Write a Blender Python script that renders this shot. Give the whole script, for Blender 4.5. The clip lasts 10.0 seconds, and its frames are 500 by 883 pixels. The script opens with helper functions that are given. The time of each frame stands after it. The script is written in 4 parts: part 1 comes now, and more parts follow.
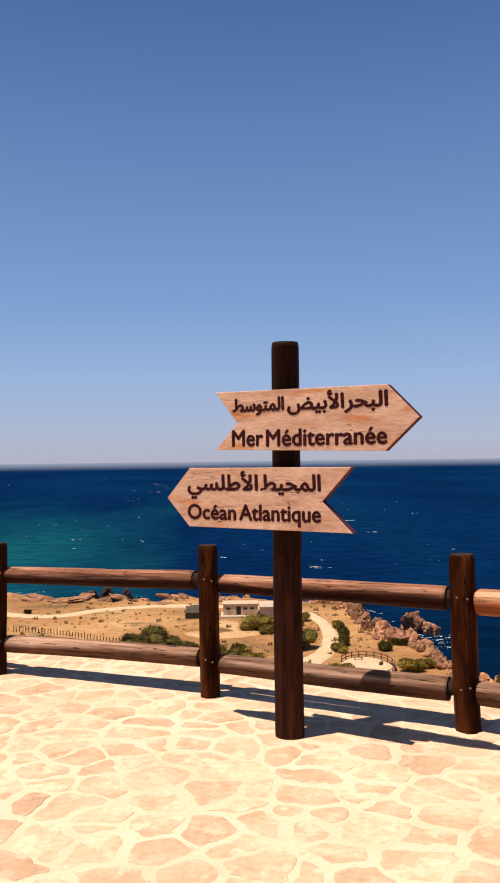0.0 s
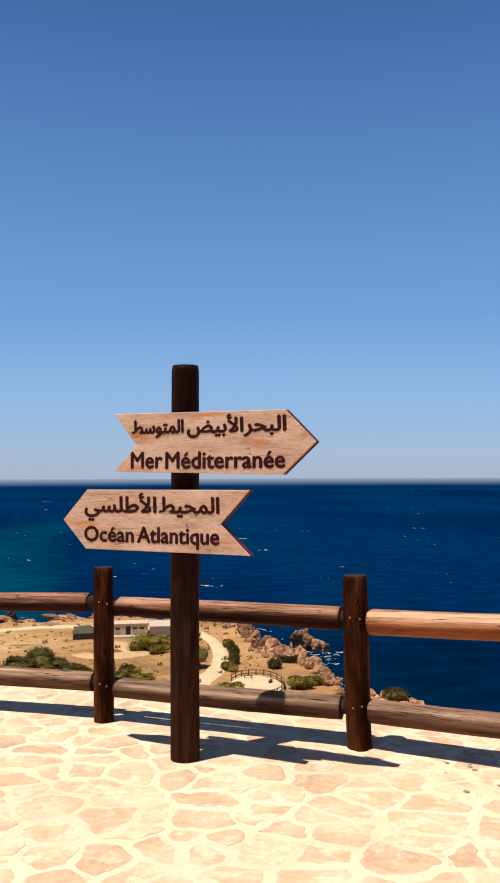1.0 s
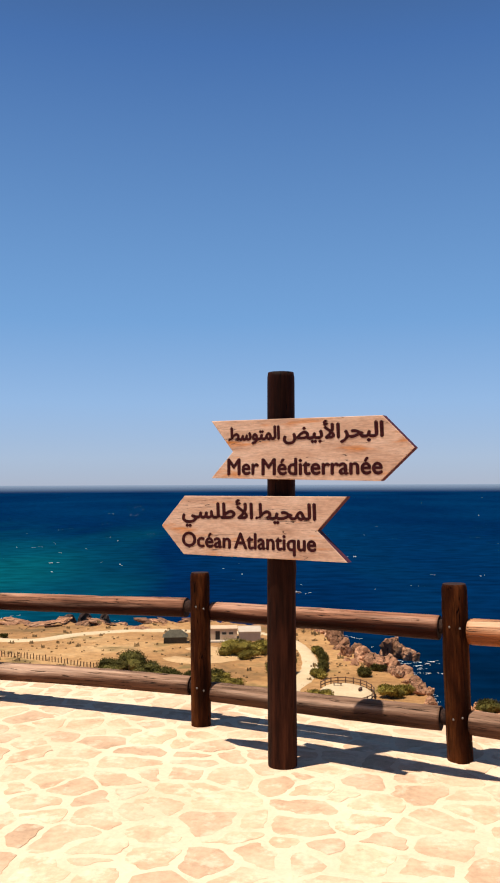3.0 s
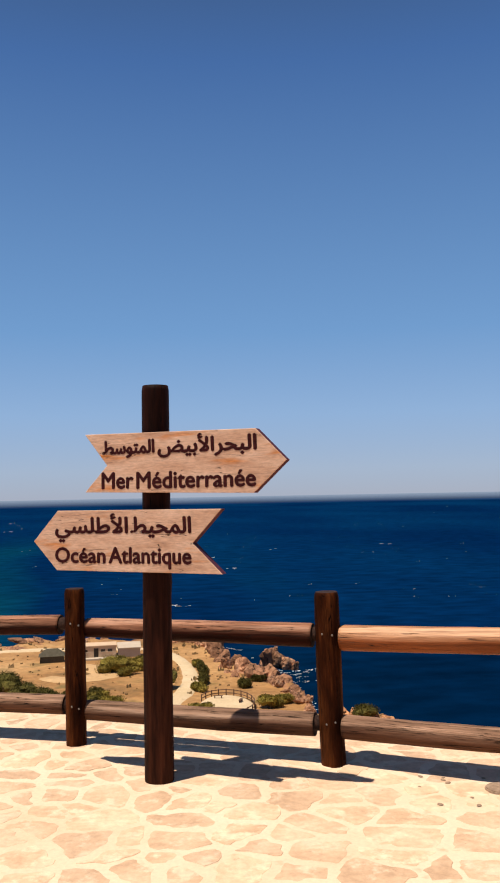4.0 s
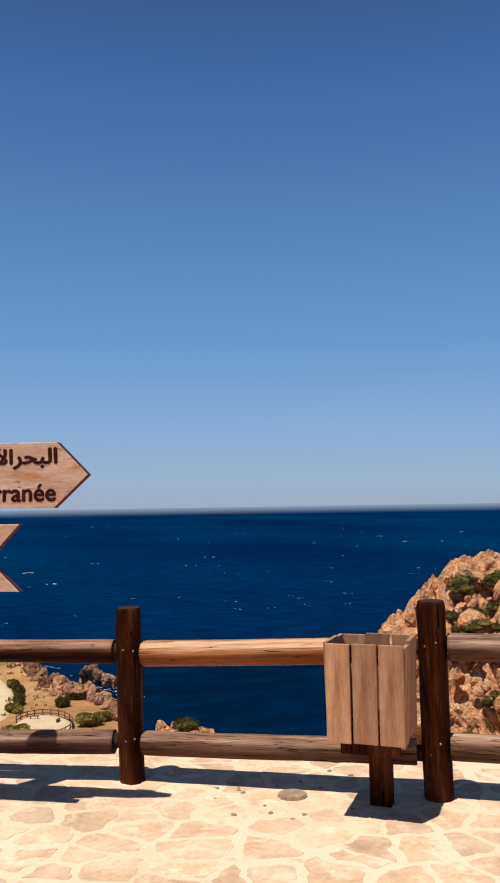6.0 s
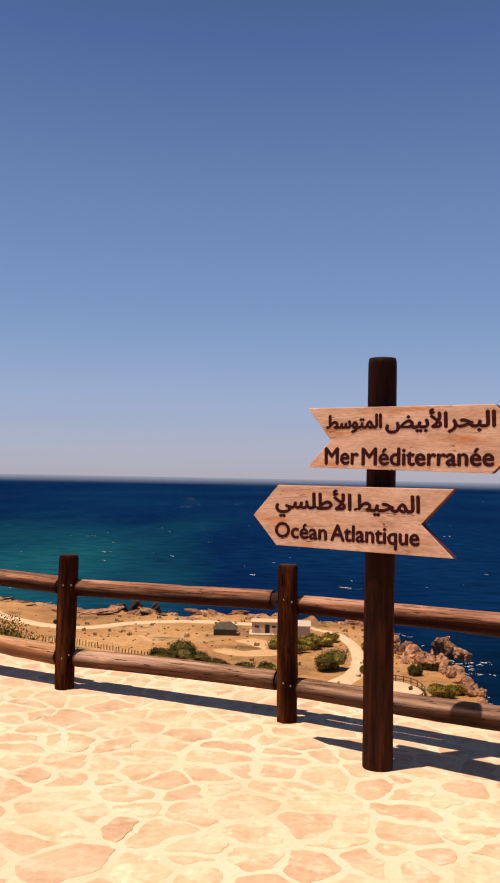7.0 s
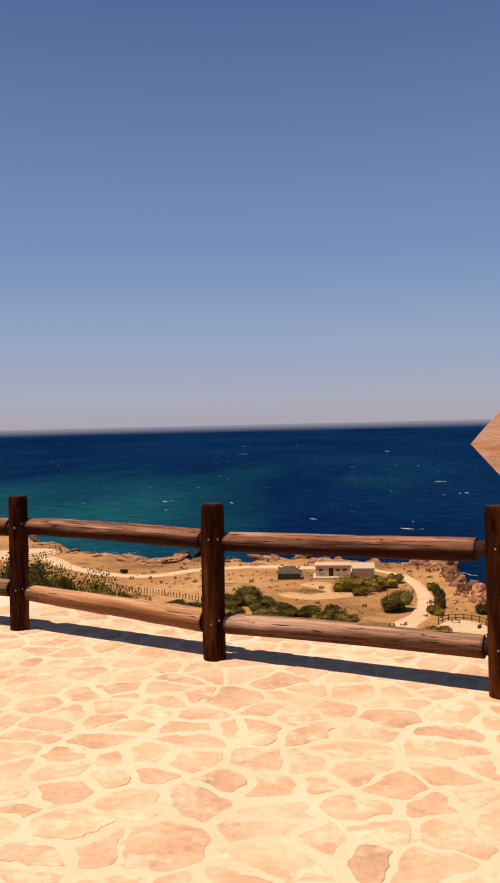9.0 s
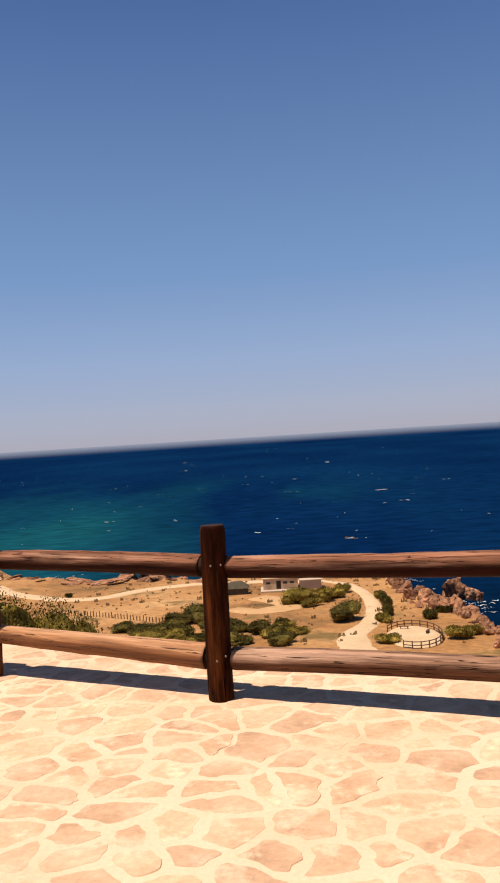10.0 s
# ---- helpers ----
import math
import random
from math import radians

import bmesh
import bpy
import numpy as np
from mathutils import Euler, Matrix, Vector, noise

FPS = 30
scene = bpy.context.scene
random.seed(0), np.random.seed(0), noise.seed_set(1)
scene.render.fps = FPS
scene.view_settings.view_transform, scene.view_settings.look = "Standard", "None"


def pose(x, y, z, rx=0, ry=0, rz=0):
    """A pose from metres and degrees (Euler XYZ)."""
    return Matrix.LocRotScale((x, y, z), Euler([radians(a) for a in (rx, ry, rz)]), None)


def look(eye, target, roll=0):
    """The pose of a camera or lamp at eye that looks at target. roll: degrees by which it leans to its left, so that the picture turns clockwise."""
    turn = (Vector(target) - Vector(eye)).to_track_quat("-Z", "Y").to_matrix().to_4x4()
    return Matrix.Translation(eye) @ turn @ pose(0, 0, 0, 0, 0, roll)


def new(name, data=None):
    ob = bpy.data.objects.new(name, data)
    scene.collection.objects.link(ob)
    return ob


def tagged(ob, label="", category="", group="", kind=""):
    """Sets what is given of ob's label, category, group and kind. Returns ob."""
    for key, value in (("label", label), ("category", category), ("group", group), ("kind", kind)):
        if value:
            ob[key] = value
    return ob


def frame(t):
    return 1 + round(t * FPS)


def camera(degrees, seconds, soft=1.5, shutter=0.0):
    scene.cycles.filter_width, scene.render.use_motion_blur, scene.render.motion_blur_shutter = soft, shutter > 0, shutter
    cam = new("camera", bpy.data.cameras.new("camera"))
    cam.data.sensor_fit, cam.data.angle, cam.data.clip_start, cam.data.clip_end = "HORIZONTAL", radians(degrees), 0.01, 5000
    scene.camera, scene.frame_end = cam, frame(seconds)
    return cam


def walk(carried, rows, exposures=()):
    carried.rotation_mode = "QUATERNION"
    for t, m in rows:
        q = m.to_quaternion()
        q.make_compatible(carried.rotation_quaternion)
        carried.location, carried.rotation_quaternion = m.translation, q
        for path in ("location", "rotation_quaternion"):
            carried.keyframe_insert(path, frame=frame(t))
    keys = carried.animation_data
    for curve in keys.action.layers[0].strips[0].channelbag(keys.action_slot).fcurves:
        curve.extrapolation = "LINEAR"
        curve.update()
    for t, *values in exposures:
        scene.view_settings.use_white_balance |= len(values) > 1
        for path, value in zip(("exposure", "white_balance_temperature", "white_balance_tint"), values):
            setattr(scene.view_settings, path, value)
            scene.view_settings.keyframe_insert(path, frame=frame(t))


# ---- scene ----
import itertools

cam = camera(33.1, 10.0, soft=2.0)
PATH = [
    (0, (0.497, 0.033, 1.59), (0.376, 2.029, 1.634), -0.7),
    (0.5, (0.484, 0.002, 1.605), (0.675, 1.992, 1.681), -0.6),
    (1, (0.459, -0.004, 1.616), (0.593, 1.989, 1.701), -0.2),
    (1.5, (0.46, -0.018, 1.61), (0.575, 1.977, 1.702), -0.4),
    (2, (0.444, -0.031, 1.614), (0.499, 1.968, 1.681), 0.1),
    (2.5, (0.428, -0.028, 1.617), (0.407, 1.968, 1.739), -0.5),
    (2.7, (0.422, -0.019, 1.62), (0.346, 1.977, 1.72), -0.2),
    (3.8, (0.392, 0.001, 1.611), (0.412, 1.998, 1.713), -0.4),
    (4, (0.435, -0.038, 1.618), (0.648, 1.946, 1.745), -1.1),
    (4.5, (0.512, -0.049, 1.626), (0.999, 1.881, 1.819), -1.4),
    (5, (0.554, -0.01, 1.618), (1.168, 1.891, 1.706), -0.7),
    (5.5, (0.574, -0.028, 1.614), (1.289, 1.835, 1.748), -2.4),
    (6, (0.552, -0.09, 1.626), (1.168, 1.807, 1.778), -0.9),
    (6.2, (0.502, -0.082, 1.63), (0.952, 1.859, 1.803), -0.5),
    (7.3, (0.069, 0.273, 1.558), (-0.352, 2.228, 1.531), -1.7),
    (7.5, (0.044, 0.352, 1.54), (-0.489, 2.277, 1.438), -4.1),
    (8, (-0.289, 0.536, 1.531), (-0.788, 2.472, 1.482), -1.5),
    (8.5, (-0.495, 0.812, 1.491), (-0.887, 2.773, 1.553), -3.3),
    (9, (-0.704, 1.112, 1.484), (-1.03, 3.085, 1.441), -1.3),
    (9.5, (-0.992, 1.319, 1.483), (-1.268, 3.299, 1.432), -0.5),
    (10, (-1.132, 1.589, 1.474), (-1.316, 3.581, 1.461), -3.6),
]
EXPOSURES = [(0, 0.18, 7200, 22), (0.3, 0.1, 6900, 16), (0.6, 0.06, 6700, 12), (1.0, 0.2, 6450, 9), (2.7, 0.24, 6600, 11), (4.0, 0.1, 6800, 13), (4.5, -0.03, 6400, 7), (6.0, 0.0, 6350, 8), (7.3, 0.06, 8000, 29), (8.5, 0.0, 8000, 27), (9.0, -0.06, 8000, 27), (10, 0.05, 7500, 24)]
walk(cam, [(t, look(eye, aim, roll)) for t, eye, aim, roll in PATH], EXPOSURES)

# ---- light ----
SUN = Vector((-0.27, -0.15, 1.0)).normalized()          # towards the sun
world = bpy.data.worlds.new("world")
scene.world = world
world.use_nodes = True
sky = world.node_tree.nodes.new("ShaderNodeTexSky")
sky.sky_type, sky.sun_disc = "NISHITA", False
sky.sun_elevation = math.asin(SUN.z)
sky.sun_rotation = math.atan2(SUN.x, SUN.y)
sky.altitude, sky.air_density, sky.dust_density, sky.ozone_density = 0, 0.75, 0.05, 2.0
# summer haze: the blue pales and greys towards the horizon
wn, wl = world.node_tree.nodes, world.node_tree.links
where, split, up, haze, blend = (wn.new("ShaderNodeTexCoord"), wn.new("ShaderNodeSeparateXYZ"), wn.new("ShaderNodeMath"), wn.new("ShaderNodeValToRGB"), wn.new("ShaderNodeMix"))
wl.new(where.outputs["Generated"], split.inputs[0])
up.operation = "ABSOLUTE"
wl.new(split.outputs["Z"], up.inputs[0])
wl.new(up.outputs[0], haze.inputs[0])
steps = haze.color_ramp.elements
steps[0].position, steps[0].color = 0.0, (0.28, 0.36, 0.54, 1)
steps[1].position, steps[1].color = 1.0, (0.022, 0.026, 0.038, 1)
for place, colour in ((0.03, (0.302, 0.415, 0.62, 1)), (0.095, (0.25, 0.43, 0.715, 1)), (0.19, (0.147, 0.345, 0.665, 1)), (0.47, (0.046, 0.148, 0.405, 1)), (0.62, (0.026, 0.056, 0.13, 1))):
    steps.new(place).color = colour
thin = wn.new("ShaderNodeVectorMath")
thin.operation = "SCALE"
thin.inputs["Scale"].default_value = 0.075
wl.new(sky.outputs[0], thin.inputs[0])
blend.data_type = "RGBA"
blend.inputs[0].default_value = 0.75
wl.new(thin.outputs[0], blend.inputs[6])
wl.new(haze.outputs[0], blend.inputs[7])
wl.new(blend.outputs[2], wn["Background"].inputs[0])
wn["Background"].inputs[1].default_value = 1.0
sun = new("sun", bpy.data.lights.new("sun", "SUN"))
sun.data.energy, sun.data.angle, sun.data.color = 4.9, radians(0.5), (1.0, 0.91, 0.79)
sun.matrix_world = look(SUN * 50, (0, 0, 0))


# ---- materials ----
def surface(name, colours, scale=6.0, rough=0.85, bump=0.3, fine=60.0, stretch=(1, 1, 1), vary=0.0, gloss=0.3, metal=0.0,
            islands=0.0, stain=None, relief=0.02, mottle=0.35, cracks=None, film=None, stained=None, spread_over=False):
    """A mottled material: a colour band driven by coarse noise, a finer grain, a stain if given, and relief."""
    mat = bpy.data.materials.new(name)
    mat.use_nodes = True
    nodes, links = mat.node_tree.nodes, mat.node_tree.links
    bsdf = nodes["Principled BSDF"]
    co = nodes.new("ShaderNodeTexCoord")
    mp = nodes.new("ShaderNodeMapping")
    mp.inputs["Scale"].default_value = stretch
    # one pattern runs on over all the pieces of a floor
    links.new(nodes.new("ShaderNodeNewGeometry").outputs["Position"] if spread_over else co.outputs["Object"], mp.inputs["Vector"])

    def noise_at(size, detail=6.0, rough_=0.6):
        n = nodes.new("ShaderNodeTexNoise")
        n.inputs["Scale"].default_value, n.inputs["Detail"].default_value, n.inputs["Roughness"].default_value = size, detail, rough_
        links.new(mp.outputs[0], n.inputs["Vector"])
        return n

    coarse, grain = noise_at(scale), noise_at(fine, 4.0, 0.7)
    ramp = nodes.new("ShaderNodeValToRGB")
    el = ramp.color_ramp.elements
    el[0].position, el[1].position = 0.3, 0.7
    el[0].color, el[1].color = (*colours[0], 1), (*colours[-1], 1)
    for i, c in enumerate(colours[1:-1]):
        el.new(0.3 + 0.4 * (i + 1) / (len(colours) - 1)).color = (*c, 1)
    links.new(coarse.outputs["Fac"], ramp.inputs[0])
    last = ramp.outputs[0]
    if stain:
        spots = noise_at(stain[1], 3.0)
        cut = nodes.new("ShaderNodeMapRange")
        cut.inputs[1].default_value, cut.inputs[2].default_value = stain[2], stain[2] + 0.1
        links.new(spots.outputs["Fac"], cut.inputs[0])
        mx = nodes.new("ShaderNodeMix")
        mx.data_type = "RGBA"
        links.new(cut.outputs[0], mx.inputs[0])
        links.new(last, mx.inputs[6])
        mx.inputs[7].default_value = (*stain[0], 1)
        last = mx.outputs[2]
    if film:
        # a thin smear of another stuff, in world-sized patches
        fn, fc, fx, fg = nodes.new("ShaderNodeTexNoise"), nodes.new("ShaderNodeMapRange"), nodes.new("ShaderNodeMix"), nodes.new("ShaderNodeNewGeometry")
        fn.inputs["Scale"].default_value, fn.inputs["Detail"].default_value, fn.inputs["Roughness"].default_value = film[1], 7.0, 0.65
        links.new(fg.outputs["Position"], fn.inputs["Vector"])
        links.new(fn.outputs["Fac"], fc.inputs[0])
        fc.inputs[1].default_value, fc.inputs[2].default_value, fc.inputs[4].default_value = film[2], film[2] + 0.09, film[3]
        fx.data_type = "RGBA"
        links.new(fc.outputs[0], fx.inputs[0])
        links.new(last, fx.inputs[6])
        fx.inputs[7].default_value = (*film[0], 1)
        last = fx.outputs[2]
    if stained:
        # sun and salt bleached tops; old stain below holds painted shade too, ragged edge
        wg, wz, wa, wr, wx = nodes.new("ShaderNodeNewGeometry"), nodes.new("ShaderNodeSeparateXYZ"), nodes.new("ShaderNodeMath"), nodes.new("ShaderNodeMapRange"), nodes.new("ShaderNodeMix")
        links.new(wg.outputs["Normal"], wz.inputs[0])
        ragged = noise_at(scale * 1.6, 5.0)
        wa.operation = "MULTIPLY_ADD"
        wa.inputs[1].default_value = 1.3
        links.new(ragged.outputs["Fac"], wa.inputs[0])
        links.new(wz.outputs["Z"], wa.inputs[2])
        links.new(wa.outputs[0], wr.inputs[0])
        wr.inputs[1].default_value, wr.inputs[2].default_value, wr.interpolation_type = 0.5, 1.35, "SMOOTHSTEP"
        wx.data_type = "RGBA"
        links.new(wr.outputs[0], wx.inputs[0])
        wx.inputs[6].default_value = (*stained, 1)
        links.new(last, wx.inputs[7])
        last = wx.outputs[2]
    split = None
    if cracks:
        # thin dark checks: narrow contour lines of a drawn-out noise
        cm, cn, off, near, line, cx = (nodes.new("ShaderNodeMapping"), nodes.new("ShaderNodeTexNoise"), nodes.new("ShaderNodeMath"), nodes.new("ShaderNodeMath"),
                                       nodes.new("ShaderNodeMapRange"), nodes.new("ShaderNodeMix"))
        cm.inputs["Scale"].default_value = cracks[2]
        cn.inputs["Scale"].default_value, cn.inputs["Detail"].default_value = cracks[0], 3.0
        links.new(co.outputs["Object"], cm.inputs["Vector"])
        links.new(cm.outputs[0], cn.inputs["Vector"])
        off.operation, near.operation = "SUBTRACT", "ABSOLUTE"
        off.inputs[1].default_value = 0.46
        links.new(cn.outputs["Fac"], off.inputs[0])
        links.new(off.outputs[0], near.inputs[0])
        links.new(near.outputs[0], line.inputs[0])
        line.inputs[1].default_value, line.inputs[2].default_value, line.inputs[3].default_value, line.inputs[4].default_value = 0.3 * cracks[1], cracks[1], 1, 0
        cx.data_type = "RGBA"
        links.new(line.outputs[0], cx.inputs[0])
        links.new(last, cx.inputs[6])
        cx.inputs[7].default_value = (*[0.12 * c for c in colours[0]], 1)
        last, split = cx.outputs[2], line.outputs[0]
    hsv = nodes.new("ShaderNodeHueSaturation")
    links.new(last, hsv.inputs["Color"])
    level = nodes.new("ShaderNodeMapRange")
    level.inputs[3].default_value, level.inputs[4].default_value = 1 - mottle, 1 + mottle
    level.inputs[1].default_value, level.inputs[2].default_value = 0.3, 0.7
    links.new(grain.outputs["Fac"], level.inputs[0])
    value = level.outputs[0]
    if vary or islands:
        src = nodes.new("ShaderNodeObjectInfo").outputs["Random"] if vary else nodes.new("ShaderNodeNewGeometry").outputs["Random Per Island"]
        spread = nodes.new("ShaderNodeMapRange")
        spread.inputs[3].default_value, spread.inputs[4].default_value = 1 - (vary or islands), 1 + (vary or islands)
        links.new(src, spread.inputs[0])
        mul = nodes.new("ShaderNodeMath")
        mul.operation = "MULTIPLY"
        links.new(value, mul.inputs[0])
        links.new(spread.outputs[0], mul.inputs[1])
        value = mul.outputs[0]
    links.new(value, hsv.inputs["Value"])
    links.new(hsv.outputs[0], bsdf.inputs["Base Color"])
    bsdf.inputs["Roughness"].default_value = rough
    bsdf.inputs["Specular IOR Level"].default_value = gloss
    bsdf.inputs["Metallic"].default_value = metal
    if bump:
        add = nodes.new("ShaderNodeMath")
        add.operation = "ADD"
        links.new(coarse.outputs["Fac"], add.inputs[0])
        links.new(grain.outputs["Fac"], add.inputs[1])
        bp = nodes.new("ShaderNodeBump")
        bp.inputs["Strength"].default_value, bp.inputs["Distance"].default_value = bump, relief
        if split:
            cutin = nodes.new("ShaderNodeMath")
            cutin.operation = "SUBTRACT"
            links.new(add.outputs[0], cutin.inputs[0])
            links.new(split, cutin.inputs[1])
            links.new(cutin.outputs[0], bp.inputs["Height"])
        else:
            links.new(add.outputs[0], bp.inputs["Height"])
        links.new(bp.outputs[0], bsdf.inputs["Normal"])
    return mat


M_POST = surface("stained_post", [(0.008, 0.0016, 0.0005), (0.038, 0.0095, 0.0025), (0.125, 0.038, 0.01)], 9, 0.6, 0.9, 40, (1, 1, 0.14), vary=0.12, relief=0.014, gloss=0.04, mottle=0.6, cracks=(22, 0.009, (1, 1, 0.05)))
M_POLE = surface("dark_stained_pole", [(0.008, 0.0018, 0.0009), (0.024, 0.0066, 0.003), (0.058, 0.0175, 0.0078)], 6, 0.6, 0.6, 45, (1, 1, 0.1), relief=0.008, gloss=0.06, mottle=0.55, cracks=(9, 0.005, (1, 1, 0.04)))
# stained= is the rails' underside colour: old stain plus painted shade
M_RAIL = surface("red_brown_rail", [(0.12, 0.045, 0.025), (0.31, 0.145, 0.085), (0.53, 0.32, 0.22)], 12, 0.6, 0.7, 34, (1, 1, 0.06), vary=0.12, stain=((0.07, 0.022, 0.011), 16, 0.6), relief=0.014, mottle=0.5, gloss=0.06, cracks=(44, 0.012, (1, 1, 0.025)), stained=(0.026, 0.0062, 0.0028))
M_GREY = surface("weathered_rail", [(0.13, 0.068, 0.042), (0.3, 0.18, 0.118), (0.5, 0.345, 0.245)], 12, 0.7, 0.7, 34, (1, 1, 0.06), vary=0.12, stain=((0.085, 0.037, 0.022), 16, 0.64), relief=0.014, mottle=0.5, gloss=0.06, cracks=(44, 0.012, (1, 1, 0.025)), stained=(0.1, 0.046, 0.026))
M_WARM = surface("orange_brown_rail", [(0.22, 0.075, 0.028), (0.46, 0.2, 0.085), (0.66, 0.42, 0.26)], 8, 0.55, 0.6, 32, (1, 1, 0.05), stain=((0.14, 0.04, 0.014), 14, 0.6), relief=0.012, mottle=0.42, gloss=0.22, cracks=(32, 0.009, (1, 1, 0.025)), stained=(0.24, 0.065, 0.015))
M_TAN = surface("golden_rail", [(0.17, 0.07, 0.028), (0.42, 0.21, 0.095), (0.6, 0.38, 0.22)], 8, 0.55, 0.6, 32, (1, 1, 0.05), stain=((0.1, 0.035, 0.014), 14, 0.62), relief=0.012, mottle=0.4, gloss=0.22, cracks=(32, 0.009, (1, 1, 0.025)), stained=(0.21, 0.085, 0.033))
M_END = surface("end_grain", [(0.014, 0.006, 0.004), (0.045, 0.02, 0.012)], 30, 0.9, 0.3)
M_BOLT = surface("galvanised_bolt", [(0.2, 0.18, 0.16), (0.32, 0.29, 0.26)], 60, 0.5, 0.1, 200, metal=0.9)
M_BOARD = surface("sign_wood", [(0.4, 0.22, 0.135), (0.58, 0.37, 0.255), (0.68, 0.475, 0.35)], 2.6, 0.6, 0.3, 22, (1, 5, 5), stain=((0.56, 0.2, 0.045), 1.7, 0.57), relief=0.004, mottle=0.24, gloss=0.2, cracks=(2.2, 0.0025, (0.35, 6, 6)))
M_EDGE = surface("sign_edge", [(0.055, 0.01, 0.022), (0.1, 0.022, 0.036)], 20, 0.7, 0.2)
M_INK = surface("carved_brown_paint", [(0.026, 0.005, 0.006), (0.055, 0.011, 0.012)], 30, 0.85, 0.2, gloss=0.1)
M_BIN = surface("bin_slat_wood", [(0.25, 0.105, 0.048), (0.4, 0.205, 0.107), (0.52, 0.3, 0.175)], 4, 0.65, 0.4, 40, (5, 5, 0.5), vary=0.24, relief=0.005, mottle=0.22, gloss=0.2)
M_MORTAR = surface("cream_mortar", [(0.68, 0.505, 0.335), (0.76, 0.585, 0.41), (0.79, 0.635, 0.465)], 1.3, 0.9, 0.2, 45, stain=((0.62, 0.43, 0.275), 7, 0.62), relief=0.004, mottle=0.08)
M_STONE = surface("paving_stone", [(0.5, 0.325, 0.2), (0.66, 0.445, 0.288), (0.74, 0.535, 0.365)], 3.2, 0.85, 0.35, 26, vary=0.13, stain=((0.3, 0.18, 0.115), 14, 0.7), relief=0.006, mottle=0.15, film=((0.76, 0.585, 0.41), 5.5, 0.52, 0.9), spread_over=True)
M_STONES = surface("paving_stone_far", [(0.5, 0.325, 0.2), (0.66, 0.445, 0.288), (0.74, 0.535, 0.365)], 3.2, 0.85, 0.35, 26, islands=0.13, stain=((0.3, 0.18, 0.115), 14, 0.7), relief=0.006, mottle=0.15, film=((0.76, 0.585, 0.41), 5.5, 0.52, 0.9), spread_over=True)
M_COVER = surface("stone_cover", [(0.27, 0.18, 0.115), (0.38, 0.27, 0.185)], 12, 0.85, 0.3, 60)
M_ROCK = surface("red_granite", [(0.4, 0.165, 0.07), (0.66, 0.335, 0.165), (0.78, 0.49, 0.29)], 0.3, 0.9, 1.0, 2.4, relief=0.4, stain=((0.25, 0.095, 0.036), 0.6, 0.6), mottle=0.42, gloss=0.15, cracks=(0.55, 0.005, (1, 1, 1.3)))
M_SHORE = surface("brown_shore_rock", [(0.18, 0.08, 0.042), (0.37, 0.19, 0.105), (0.54, 0.33, 0.205)], 0.3, 0.85, 1.0, 2.4, vary=0.35, relief=0.4, stain=((0.08, 0.038, 0.022), 0.6, 0.6), mottle=0.42, gloss=0.2, cracks=(0.55, 0.006, (1, 1, 1.3)))
# dark base: wet for the reef, hollow shade painted in for the arch
M_WET_SHADE_ROCK = surface("wet_and_shaded_rock", [(0.03, 0.018, 0.012), (0.08, 0.042, 0.026)], 0.5, 0.5, 0.8, 2.4, relief=0.3)
M_SAND = surface("sandy_path", [(0.55, 0.42, 0.25), (0.64, 0.5, 0.32)], 0.2, 0.95, 0.2, 2.0, mottle=0.12)
M_BARE = surface("trodden_earth", [(0.46, 0.29, 0.135), (0.56, 0.37, 0.19)], 0.15, 0.95, 0.3, 1.5, mottle=0.15)
M_WALL = surface("beige_render", [(0.54, 0.385, 0.25), (0.64, 0.475, 0.32)], 0.6, 0.9, 0.2, 6, mottle=0.12)
M_WHITE = surface("pale_roof", [(0.46, 0.38, 0.29), (0.54, 0.46, 0.36)], 0.5, 0.85, 0.2, 5, mottle=0.1)
M_DARK = surface("dark_opening", [(0.03, 0.022, 0.018), (0.05, 0.04, 0.03)], 2, 0.6, 0.1)
M_TENT = surface("olive_canvas", [(0.06, 0.054, 0.036), (0.1, 0.088, 0.06)], 1.2, 0.9, 0.2, 8)
M_RUSTIC = surface("lookout_timber", [(0.07, 0.035, 0.022), (0.14, 0.075, 0.045)], 3, 0.8, 0.2)
M_BARK = surface("shrub_bark", [(0.05, 0.035, 0.022), (0.1, 0.07, 0.045)], 8, 0.9, 0.4)
M_LEAF = surface("dark_green_leaf", [(0.036, 0.033, 0.009), (0.08, 0.07, 0.017), (0.155, 0.125, 0.034)], 0.5, 0.8, 0, 4, islands=0.5, gloss=0.08)
M_LEAF_DRY = surface("yellow_green_leaf", [(0.085, 0.07, 0.014), (0.19, 0.15, 0.03), (0.32, 0.24, 0.056)], 0.5, 0.8, 0, 4, islands=0.55, gloss=0.08)
M_TUFT = surface("dry_tuft", [(0.17, 0.115, 0.05), (0.29, 0.195, 0.09)], 0.4, 0.9, 0, 3, islands=0.4)
M_FOAM = surface("sea_foam", [(0.82, 0.88, 0.93), (0.88, 0.93, 0.97)], 0.5, 0.9, 0, 3, mottle=0.05)


